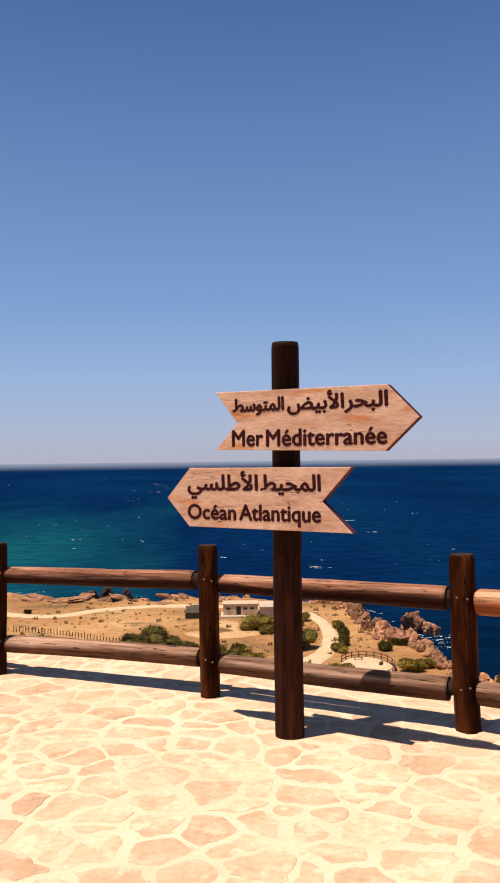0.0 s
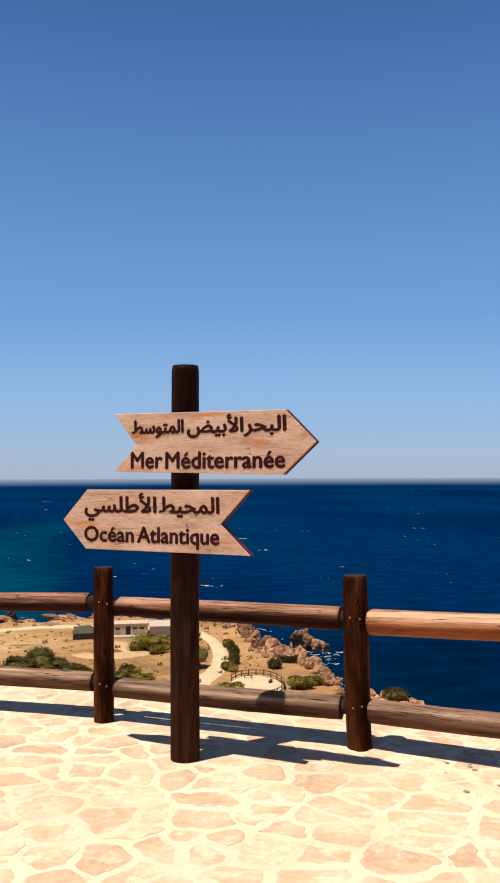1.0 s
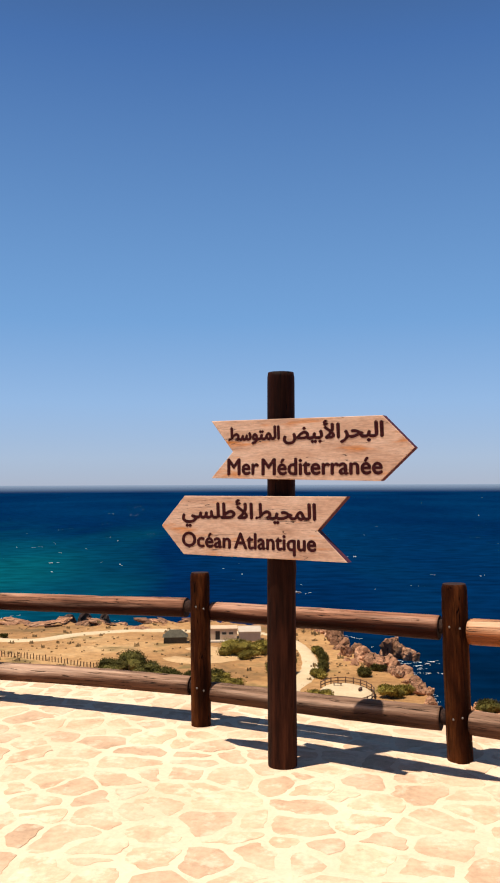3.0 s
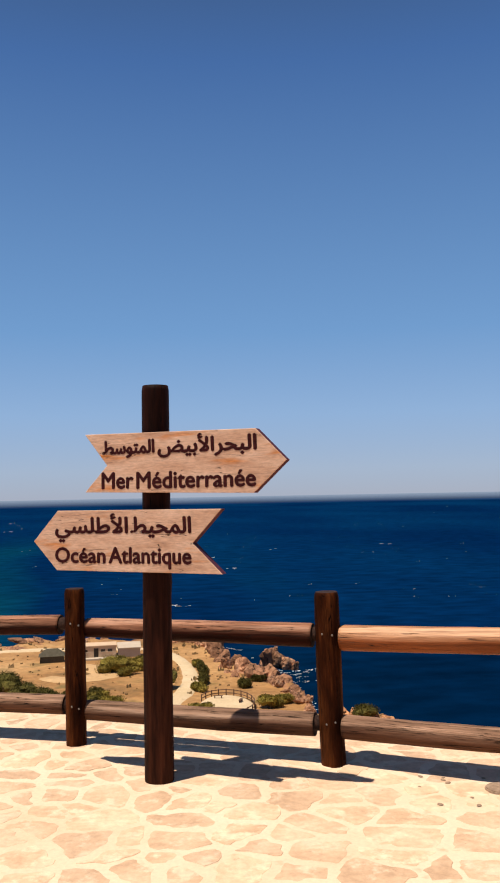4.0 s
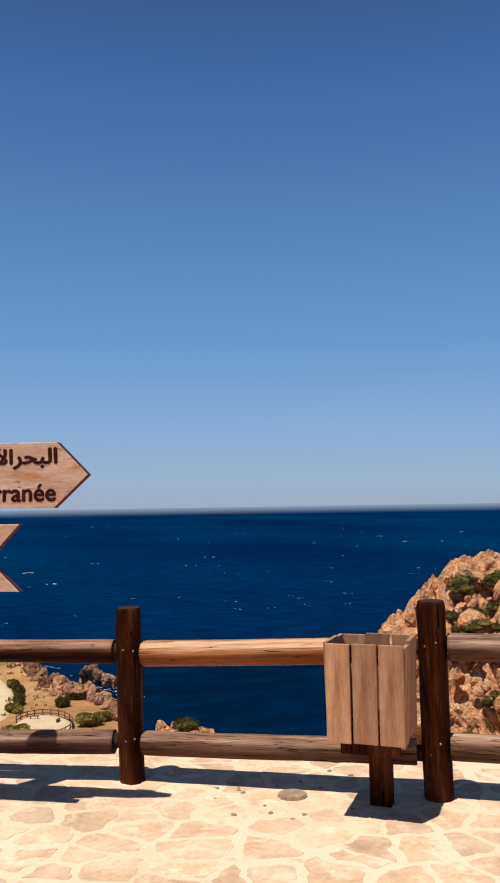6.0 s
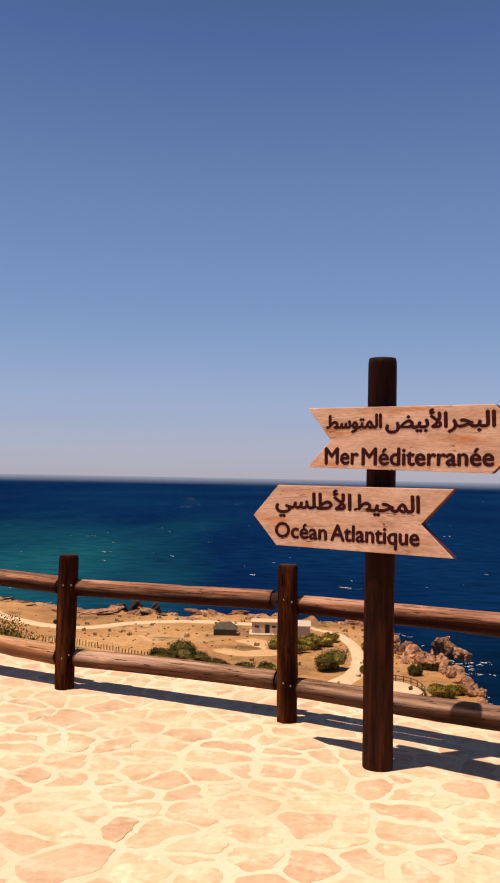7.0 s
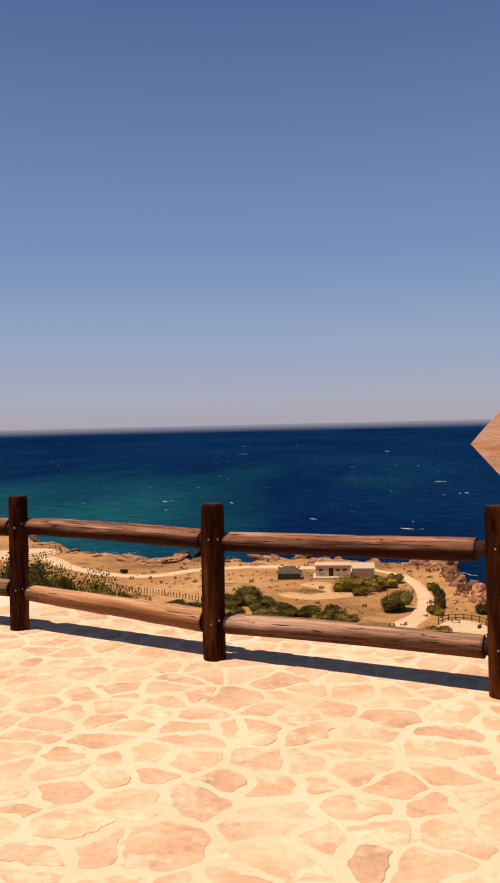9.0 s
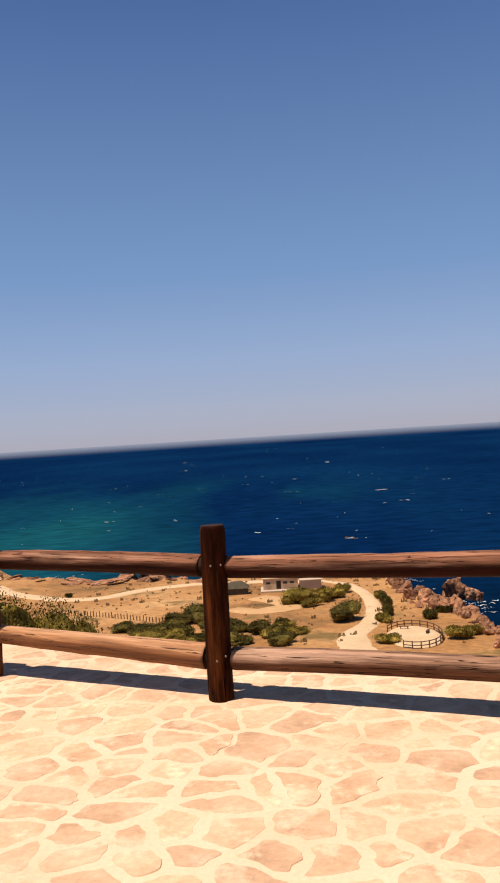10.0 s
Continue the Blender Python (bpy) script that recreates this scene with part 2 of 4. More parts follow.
def ground_material():
    mat = surface("dry_headland", [(0.12, 0.078, 0.028), (0.33, 0.172, 0.062), (0.42, 0.235, 0.092), (0.54, 0.345, 0.16)], 0.035, 0.95, 0.5, 0.7, relief=0.3, stain=((0.19, 0.125, 0.042), 0.07, 0.6), mottle=0.28)
    nodes, links = mat.node_tree.nodes, mat.node_tree.links
    bsdf = nodes["Principled BSDF"]
    old = bsdf.inputs["Base Color"].links[0].from_socket
    geo, sep, steep, mx = nodes.new("ShaderNodeNewGeometry"), nodes.new("ShaderNodeSeparateXYZ"), nodes.new("ShaderNodeMapRange"), nodes.new("ShaderNodeMix")
    rock = nodes.new("ShaderNodeTexNoise")
    rock.inputs["Scale"].default_value, rock.inputs["Detail"].default_value = 0.6, 8
    band = nodes.new("ShaderNodeValToRGB")
    band.color_ramp.elements[0].position, band.color_ramp.elements[1].position = 0.35, 0.65
    band.color_ramp.elements[0].color, band.color_ramp.elements[1].color = (0.1, 0.042, 0.02, 1), (0.4, 0.2, 0.1, 1)
    links.new(geo.outputs["Position"], rock.inputs["Vector"])
    links.new(rock.outputs["Fac"], band.inputs[0])
    links.new(geo.outputs["True Normal"], sep.inputs[0])
    links.new(sep.outputs["Z"], steep.inputs[0])
    steep.inputs[1].default_value, steep.inputs[2].default_value, steep.inputs[3].default_value, steep.inputs[4].default_value = 0.86, 0.97, 1, 0
    mx.data_type = "RGBA"
    links.new(steep.outputs[0], mx.inputs[0])
    links.new(old, mx.inputs[6])
    links.new(band.outputs[0], mx.inputs[7])
    links.new(mx.outputs[2], bsdf.inputs["Base Color"])
    return mat


def sea_material():
    mat = bpy.data.materials.new("open_sea")
    mat.use_nodes = True
    nodes, links = mat.node_tree.nodes, mat.node_tree.links
    bsdf = nodes["Principled BSDF"]
    geo = nodes.new("ShaderNodeNewGeometry")

    def patches(size, stretch, detail=4.0):
        mp, n = nodes.new("ShaderNodeMapping"), nodes.new("ShaderNodeTexNoise")
        mp.inputs["Scale"].default_value = stretch
        n.inputs["Scale"].default_value, n.inputs["Detail"].default_value = size, detail
        links.new(geo.outputs["Position"], mp.inputs["Vector"])
        links.new(mp.outputs[0], n.inputs["Vector"])
        return n

    broad = patches(0.004, (1.0, 0.5, 1))
    ramp = nodes.new("ShaderNodeValToRGB")
    ramp.color_ramp.elements[0].position, ramp.color_ramp.elements[1].position = 0.35, 0.68
    ramp.color_ramp.elements[0].color, ramp.color_ramp.elements[1].color = (0.0, 0.013, 0.057, 1), (0.0, 0.024, 0.083, 1)
    links.new(broad.outputs["Fac"], ramp.inputs[0])
    # pale sandy shallows off the western shore
    sep = nodes.new("ShaderNodeSeparateXYZ")
    links.new(geo.outputs["Position"], sep.inputs[0])
    near, west, prod, prod2, mx = (nodes.new("ShaderNodeMapRange"), nodes.new("ShaderNodeMapRange"), nodes.new("ShaderNodeMath"),
                                   nodes.new("ShaderNodeMath"), nodes.new("ShaderNodeMix"))
    near.interpolation_type = west.interpolation_type = "SMOOTHSTEP"
    links.new(sep.outputs["Y"], near.inputs[0])
    near.inputs[1].default_value, near.inputs[2].default_value, near.inputs[3].default_value, near.inputs[4].default_value = 320, 1150, 1, 0
    links.new(sep.outputs["X"], west.inputs[0])
    west.inputs[1].default_value, west.inputs[2].default_value, west.inputs[3].default_value, west.inputs[4].default_value = -60, 90, 1, 0
    shoal = patches(0.005, (1.1, 0.3, 1), 3.0)
    cut = nodes.new("ShaderNodeMapRange")
    cut.inputs[1].default_value, cut.inputs[2].default_value = 0.4, 0.62
    links.new(shoal.outputs["Fac"], cut.inputs[0])
    prod.operation = prod2.operation = "MULTIPLY"
    links.new(near.outputs[0], prod.inputs[0])
    links.new(west.outputs[0], prod.inputs[1])
    links.new(prod.outputs[0], prod2.inputs[0])
    links.new(cut.outputs[0], prod2.inputs[1])
    mx.data_type = "RGBA"
    links.new(prod2.outputs[0], mx.inputs[0])
    links.new(ramp.outputs[0], mx.inputs[6])
    mx.inputs[7].default_value = (0.0, 0.066, 0.095, 1)
    # dark weed beds in the cove below the terrace
    off, beds, deep = nodes.new("ShaderNodeVectorMath"), nodes.new("ShaderNodeMapRange"), nodes.new("ShaderNodeMix")
    off.operation = "DISTANCE"
    off.inputs[1].default_value = (60, 140, -40)
    links.new(geo.outputs["Position"], off.inputs[0])
    links.new(off.outputs["Value"], beds.inputs[0])
    beds.inputs[1].default_value, beds.inputs[2].default_value, beds.inputs[3].default_value, beds.inputs[4].default_value = 50, 150, 0.85, 0
    beds.interpolation_type = "SMOOTHSTEP"
    deep.data_type = "RGBA"
    links.new(beds.outputs[0], deep.inputs[0])
    links.new(mx.outputs[2], deep.inputs[6])
    deep.inputs[7].default_value = (0.0, 0.009, 0.032, 1)
    chop = patches(0.13, (0.7, 1.2, 1), 5.0)
    hsv, lev = nodes.new("ShaderNodeHueSaturation"), nodes.new("ShaderNodeMapRange")
    links.new(chop.outputs["Fac"], lev.inputs[0])
    lev.inputs[1].default_value, lev.inputs[2].default_value, lev.inputs[3].default_value, lev.inputs[4].default_value = 0.3, 0.7, 0.72, 1.28
    links.new(lev.outputs[0], hsv.inputs["Value"])
    links.new(deep.outputs[2], hsv.inputs["Color"])
    links.new(hsv.outputs[0], bsdf.inputs["Base Color"])
    bsdf.inputs["Specular IOR Level"].default_value = 0.0
    bsdf.inputs["Roughness"].default_value = 0.6
    bp = nodes.new("ShaderNodeBump")
    bp.inputs["Strength"].default_value, bp.inputs["Distance"].default_value = 0.8, 2.0
    links.new(chop.outputs["Fac"], bp.inputs["Height"])
    links.new(bp.outputs[0], bsdf.inputs["Normal"])
    # seen very flat, far out, the water mirrors the hazy sky
    graze, shine, mirror, both = nodes.new("ShaderNodeLayerWeight"), nodes.new("ShaderNodeMapRange"), nodes.new("ShaderNodeBsdfGlossy"), nodes.new("ShaderNodeMixShader")
    shine.interpolation_type = "SMOOTHSTEP"
    shine.inputs[1].default_value, shine.inputs[2].default_value, shine.inputs[3].default_value, shine.inputs[4].default_value = 0.9802, 0.9872, 0.0, 0.97
    mirror.inputs["Roughness"].default_value = 0.05
    links.new(graze.outputs["Facing"], shine.inputs[0])
    links.new(shine.outputs[0], both.inputs[0])
    links.new(bsdf.outputs[0], both.inputs[1])
    links.new(mirror.outputs[0], both.inputs[2])
    links.new(both.outputs[0], nodes["Material Output"].inputs["Surface"])
    return mat


M_GROUND, M_SEA = ground_material(), sea_material()


# ---- building blocks ----
def link_mesh(name, bm, mats, parent=None, label=""):
    me = bpy.data.meshes.new(name)
    bm.to_mesh(me)
    bm.free()
    for m in mats if isinstance(mats, (list, tuple)) else [mats]:
        me.materials.append(m)
    ob = new(name, me)
    if parent:
        ob.parent = parent
    if label:
        ob["label"] = label
    return ob


def part(name, bm, material, parent, label=""):
    return link_mesh(name, bm, material, parent, label)


def thing(name, label, category, at=(0, 0, 0), turn=0.0, group="", kind=""):
    ob = new(name)
    ob.empty_display_size = 0.2
    ob.matrix_world = pose(*at, 0, 0, turn)
    return tagged(ob, label, category, group, kind)


def box(bm, lo, hi, bevel=0.0, mat=0):
    made = bmesh.ops.create_cube(bm, size=1)["verts"]
    for v in made:
        v.co = Vector([(l + h) / 2 + c * (h - l) for l, h, c in zip(lo, hi, v.co)])
    if bevel:
        edges = list({e for v in made for e in v.link_edges})
        bmesh.ops.bevel(bm, geom=edges, offset=bevel, segments=2, affect="EDGES", profile=0.7)
    return made


def smooth(bm):
    for f in bm.faces:
        f.smooth = True
    return bm


def log_mesh(length, r0, r1, seed, segs=22, rings=18, rough=0.05, round_end=0.35, wobble=0.012, cracks=3):
    """A peeled log along z from 0 to length: uneven girth, lengthwise checks, rounded ends."""
    rng = random.Random(seed)
    splits = [(rng.uniform(0, 2 * math.pi), rng.uniform(0.08, 0.16), rng.uniform(0.1, 0.6), rng.uniform(0.3, 0.5)) for _ in range(cracks)]
    knots = [(rng.uniform(0, 2 * math.pi), rng.uniform(0.15, 0.9) * length, rng.uniform(0.04, 0.1)) for _ in range(4)]
    bm = bmesh.new()
    stations = [0, 0.012, 0.03] + [0.03 + (1 - 0.06) * i / rings for i in range(1, rings)] + [0.97, 0.988, 1]
    loops = []
    for s in stations:
        z = s * length
        end = min(z, length - z)
        r = r0 + (r1 - r0) * s
        shrink = 1 - round_end * max(0, 1 - end / (0.5 * r)) ** 2
        loop = []
        for k in range(segs):
            a = 2 * math.pi * k / segs
            n = noise.noise(Vector((math.cos(a) * 1.3 + seed * 3.1, math.sin(a) * 1.3, z * 1.6))) * rough
            n += noise.noise(Vector((math.cos(a) * 4 + seed, math.sin(a) * 4, z * 7))) * rough * 0.4
            for c, w, start, run in splits:
                if start < s < start + run:
                    d = abs((a - c - 0.25 * math.sin(z * 3) + math.pi) % (2 * math.pi) - math.pi)
                    n -= 0.09 * max(0, 1 - d / (w * 1.6))
            for c, kz, kr in knots:
                d = math.hypot(((a - c + math.pi) % (2 * math.pi) - math.pi) * r, z - kz)
                n += 0.07 * max(0, 1 - d / kr)
            rr = r * shrink * (1 + n)
            bend = wobble * math.sin(z * 2.1 + seed)
            loop.append(bm.verts.new((rr * math.cos(a) + bend, rr * math.sin(a) + bend * 0.6, z)))
        loops.append(loop)
    for la, lb in zip(loops, loops[1:]):
        for k in range(segs):
            bm.faces.new((la[k], la[(k + 1) % segs], lb[(k + 1) % segs], lb[k])).smooth = True
    bm.faces.new(loops[0][::-1]).material_index = 1
    bm.faces.new(loops[-1]).material_index = 1
    return bm


def along(a, b, roll=0.0):
    a, b = Vector(a), Vector(b)
    return Matrix.Translation(a) @ (b - a).to_track_quat("Z", "Y").to_matrix().to_4x4() @ Matrix.Rotation(roll, 4, "Z")


def bolt_mesh():
    bm = bmesh.new()
    bmesh.ops.create_uvsphere(bm, u_segments=10, v_segments=6, radius=0.009)
    for v in bm.verts:
        v.co.z *= 0.6
    return smooth(bm)


# ---- the lie of the land ----
POSTS = [(-6.8, 7.85), (-5.1, 7.45), (-3.43, 6.95), (-1.815, 6.30), (-0.135, 5.72), (1.45, 5.038), (2.998, 4.143), (4.5, 3.2), (5.95, 2.2)]
COAST = [(-180, 520), (-70, 420), (-58, 260), (-45, 172), (-36, 150), (-31, 118), (-26, 100), (-22, 106), (-18.5, 112), (-16.6, 118), (-15.6, 136), (-14.5, 145), (-13.3, 143), (-12.6, 137), (-11.9, 124), (-11.3, 128),
         (-10.7, 140), (-9.9, 149), (-9.2, 159), (-7.9, 170), (-6.5, 178), (-4.7, 190), (-4.0, 209), (-3.0, 226), (0.3, 233), (6, 244), (9.7, 236), (13.5, 244), (16.3, 248), (20.5, 270), (24, 322), (27, 375),
         (32, 455), (40, 430), (60, 400), (90, 520), (180, 520)]
SEA = -40.0
SWING = 0.0059                    # a hair of turn for everything far below


def far_x(x, y):
    return x - SWING * y


def ease(x, a, b):
    u = min(1.0, max(0.0, (x - a) / (b - a)))
    return u * u * (3 - 2 * u)


def ground_z(x, y):
    r, az = math.hypot(x, y), math.degrees(math.atan2(-x, y))
    slope = -1.25 - 0.285 * max(0.0, r - 8)
    shelf = -33 - 0.04 * (max(y, 120) - 140)
    shelf -= 1.3 * ease(-az, 10.9, 12.0) * (1 - ease(-az, 15.5, 17))
    z = max(slope, shelf)
    if slope < shelf + 3:
        z += 0.12 * noise.noise(Vector((x * 0.08, y * 0.08, 0)))
    lip = ease(-az, 27, 31) * (1 - ease(-az, 62, 75)) * ease(r, 7, 8.2) * (1 - ease(r, 12, 17))
    z = max(z, lip * (1.42 - 0.272 * r) + (1 - lip) * z)
    back = ease(abs(az), 62, 105)
    z = z * (1 - back) + (-1.25 - 0.03 * max(0, r - 8)) * back
    edge = float(np.interp(az, [c[0] for c in COAST], [c[1] for c in COAST]))
    edge += 4.5 * noise.noise(Vector((x * 0.07, y * 0.07, 3))) + 2.0 * noise.noise(Vector((x * 0.25, y * 0.25, 7)))
    drop = ease(r, edge - 5, edge + 5)
    rocky = math.exp(-((r - edge + 3) / 8) ** 2)
    z = z * (1 - drop) + (SEA - 3) * drop
    z += rocky * (2.0 * noise.noise(Vector((x * 0.3, y * 0.3, 11))) + 0.9 * noise.noise(Vector((x * 0.8, y * 0.8, 5))))
    return z


def grid_sheet(name, rows, mats, kind_label):
    """A sheet from a list of rows of points of equal length."""
    bm = bmesh.new()
    vs = [[bm.verts.new(p) for p in row] for row in rows]
    for ra, rb in zip(vs, vs[1:]):
        for i in range(len(ra) - 1):
            bm.faces.new((ra[i], ra[i + 1], rb[i + 1], rb[i])).smooth = True
    ob = link_mesh(name, bm, mats)
    return tagged(ob, kind_label, name.replace("_", " "), kind="structure")


def build_ground():
    angles = list(np.arange(-180, -62, 6.0)) + list(np.arange(-62, -14, 0.8)) + list(np.arange(-14, 34, 0.4)) + list(np.arange(34, 60, 1.2)) + list(np.arange(60, 181, 6.0))
    if angles[-1] < 180:
        angles.append(180.0)
    radii = [0.5, 3, 5.5, 6.5, 7.5, 8.5, 9.5, 11, 13, 15, 18, 22, 27, 33, 40, 50, 62, 76] + list(np.arange(88, 130, 3.0)) + list(np.arange(130, 270, 1.8)) + list(np.arange(270, 540, 6.0))
    rows = [[(-r * math.sin(radians(a)), r * math.cos(radians(a)), ground_z(-r * math.sin(radians(a)), r * math.cos(radians(a)))) for r in radii] for a in angles]
    return grid_sheet("ground", rows, M_GROUND, "dry sandy headland sloping down to a rocky shore")


def build_sea():
    radii = [60, 120, 180, 240, 320, 420, 560, 800, 1200, 1800, 2400, 3000, 3600, 4200, 4850]
    rows = []
    for a in range(0, 361, 5):
        rows.append([(r * math.sin(radians(a)), r * math.cos(radians(a)), SEA + (34.5 * ((r - 800) / 4050) ** 1.5 if r > 800 else 0)) for r in radii])
    return grid_sheet("water", rows, M_SEA, "deep blue wind-ruffled open sea reaching the horizon")


build_ground()
build_sea()


# ---- the terrace ----
def edge_line(offset):
    """The fence's line moved outwards by offset."""
    out = []
    for i, p in enumerate(POSTS):
        a, b = Vector(POSTS[max(0, i - 1)]), Vector(POSTS[min(len(POSTS) - 1, i + 1)])
        d = (b - a).normalized()
        out.append(Vector(p) + offset * Vector((-d.y, d.x)))
    return out


def build_terrace():
    rim = edge_line(0.95)
    outline = [Vector((-9, rim[0].y + 0.3))] + rim + [Vector((7.2, 0.4)), Vector((7.2, -6)), Vector((-9, -6))]
    bm = bmesh.new()
    top = [bm.verts.new((p.x, p.y, 0)) for p in outline]
    low = [bm.verts.new((p.x, p.y, -2.2)) for p in outline]
    f = bm.faces.new(top)
    if f.normal.z < 0:
        f.normal_flip()
    n = len(outline)
    for i in range(n):
        bm.faces.new((top[i], low[i], low[(i + 1) % n], top[(i + 1) % n]))
    bmesh.ops.recalc_face_normals(bm, faces=bm.faces[:])
    return tagged(link_mesh("floor", bm, M_MORTAR), "cream mortar bed of the crazy-paved viewing terrace", "floor", kind="structure"), outline


FLOOR, OUTLINE = build_terrace()

# ---- the log fence ----
TOPS = [1.0, 1.0, 0.99, 0.985, 1.018, 1.024, 1.08, 1.04, 1.03]
LEANS = [(0, 0), (0.01, 0), (0.02, -0.01), (0, 0), (-0.006, 0.0), (-0.022, 0.0), (-0.026, 0.0), (0, 0), (0, 0)]
RADII = [0.07, 0.07, 0.066, 0.07, 0.064, 0.073, 0.077, 0.07, 0.07]
# for each bay: heights of the top rail's two ends, of the lower rail's two ends
BAYS = [((0.75, 0.75), (0.30, 0.30)), ((0.75, 0.75), (0.30, 0.30)), ((0.77, 0.755), (0.288, 0.232)), ((0.745, 0.785), (0.235, 0.258)),
        ((0.762, 0.77), (0.222, 0.25)), ((0.754, 0.826), (0.243, 0.252)), ((0.838, 0.83), (0.293, 0.285)), ((0.8, 0.8), (0.27, 0.27))]
fence = thing("fence", "dark brown log fence with two rails along the terrace edge", "fence")


def build_fence():
    bolts = bolt_mesh()
    bmesh.ops.scale(bolts, vec=(0.75, 0.75, 0.75), verts=bolts.verts[:])
    bolt_data = bpy.data.meshes.new("bolt")
    bolts.to_mesh(bolt_data)
    bolts.free()
    bolt_data.materials.append(M_BOLT)
    for i, (x, y) in enumerate(POSTS):
        a, b = Vector((x, y, -0.05)), Vector((x + LEANS[i][0], y + LEANS[i][1], TOPS[i]))
        post = part("post", log_mesh((b - a).length, RADII[i] * 1.05, RADII[i] * 1.04, 11 + i, round_end=0.12, wobble=0.004, rough=0.06, cracks=2), [M_POST, M_END], fence)
        post.matrix_world = along(a, b)
        for z, side in ((BAYS[min(i, 7)][0][0] + 0.02, 0.35), (BAYS[max(0, i - 1)][0][1] + 0.01, -0.45), (BAYS[min(i, 7)][1][0] + 0.02, 0.3), (BAYS[max(0, i - 1)][1][1], -0.4)):
            face = math.atan2(-y, -x + 0.2) + side
            s = bpy.data.objects.new("bolt", bolt_data)
            scene.collection.objects.link(s)
            s.parent = post
            s.matrix_parent_inverse = post.matrix_world.inverted()
            lean = Vector(LEANS[i]) * z
            d = Vector((math.cos(face), math.sin(face), 0))
            s.matrix_world = Matrix.Translation(Vector((x + lean.x, y + lean.y, z)) + d * (RADII[i] * 1.06)) @ d.to_track_quat("Z", "Y").to_matrix().to_4x4()
    for i, (p, q) in enumerate(zip(POSTS, POSTS[1:])):
        for k, (za, zb) in enumerate(BAYS[i]):
            # the rails are let into the outer half of the posts
            a, b = Vector((*p, za - 0.012 * (1.61 - za))), Vector((*q, zb - 0.012 * (1.61 - zb)))
            d = (b - a).normalized()
            outer = Vector((-d.y, d.x, 0)).normalized()
            a, b = a + outer * (0.052 if i < 5 else 0.014), b + outer * (0.052 if i < 4 else 0.014)
            d = (b - a).normalized()
            gap_a = RADII[i] * 0.85
            gap_b = RADII[i + 1] * (1.55 if not (i == 3 and k == 0) else 2.1)
            ra, rb = (0.063, 0.067) if k == 0 else (0.066, 0.064)
            if i == 5:
                ra, rb = (0.076, 0.074) if k == 0 else (0.071, 0.07)
            if i == 6:
                ra, rb = 0.075, 0.076
            if (i, k) == (2, 1):
                ra, rb = 0.06, 0.074
            if i == 4:
                ra, rb = (0.062, 0.072) if k == 0 else (0.066, 0.072)
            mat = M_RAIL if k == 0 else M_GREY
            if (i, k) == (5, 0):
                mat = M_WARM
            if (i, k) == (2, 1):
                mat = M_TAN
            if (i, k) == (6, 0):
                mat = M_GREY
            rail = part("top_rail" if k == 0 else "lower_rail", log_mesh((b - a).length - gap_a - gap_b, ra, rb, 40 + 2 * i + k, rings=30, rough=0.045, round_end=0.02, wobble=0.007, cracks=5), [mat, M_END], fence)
            rail.matrix_world = along(a + d * gap_a, b - d * gap_b, 0.7 * i + 1.3 * k)
            for end, way in ((a, d), (b, -d)):
                tenon = part("tenon", log_mesh(0.15, 0.042, 0.042, 90 + k, segs=14, rings=3, cracks=0), [M_END, M_END], rail)
                tenon.matrix_parent_inverse = rail.matrix_world.inverted()
                tenon.matrix_world = along(end + way * 0.01, end + way * 0.16)


build_fence()

# ---- the signpost ----
sign = thing("signpost", "dark wooden signpost with two lettered arrow boards", "signpost", (0.41, 4.92, 0))
pole = part("pole", log_mesh(2.29, 0.085, 0.08, 3, segs=36, rings=24, rough=0.018, round_end=0.06, wobble=0.002, cracks=1), [M_POLE, M_POLE], sign, "dark brown stained round pole")
pole.location = (0, 0, -0.02)
BOARD_TURN = 28.0


def board_mesh(points, thick=0.055):
    """An arrow board: outline in (u, z), its front at y = 0, with eased edges."""
    bm = bmesh.new()
    front = [bm.verts.new((u, 0, z)) for u, z in points]
    back = [bm.verts.new((u, thick, z)) for u, z in points]
    n = len(points)
    bm.faces.new(front)
    bm.faces.new(back[::-1])
    for i in range(n):
        bm.faces.new((front[i], back[i], back[(i + 1) % n], front[(i + 1) % n])).material_index = 1
    bmesh.ops.recalc_face_normals(bm, faces=bm.faces[:])
    for f in bm.faces:
        if abs(f.normal.y) > 0.9:
            f.material_index = 0
    rim = [e for e in bm.edges if abs(e.verts[0].co.y) < 1e-6 and abs(e.verts[1].co.y) < 1e-6]
    bmesh.ops.bevel(bm, geom=rim, offset=0.003, segments=1, affect="EDGES")
    return bm


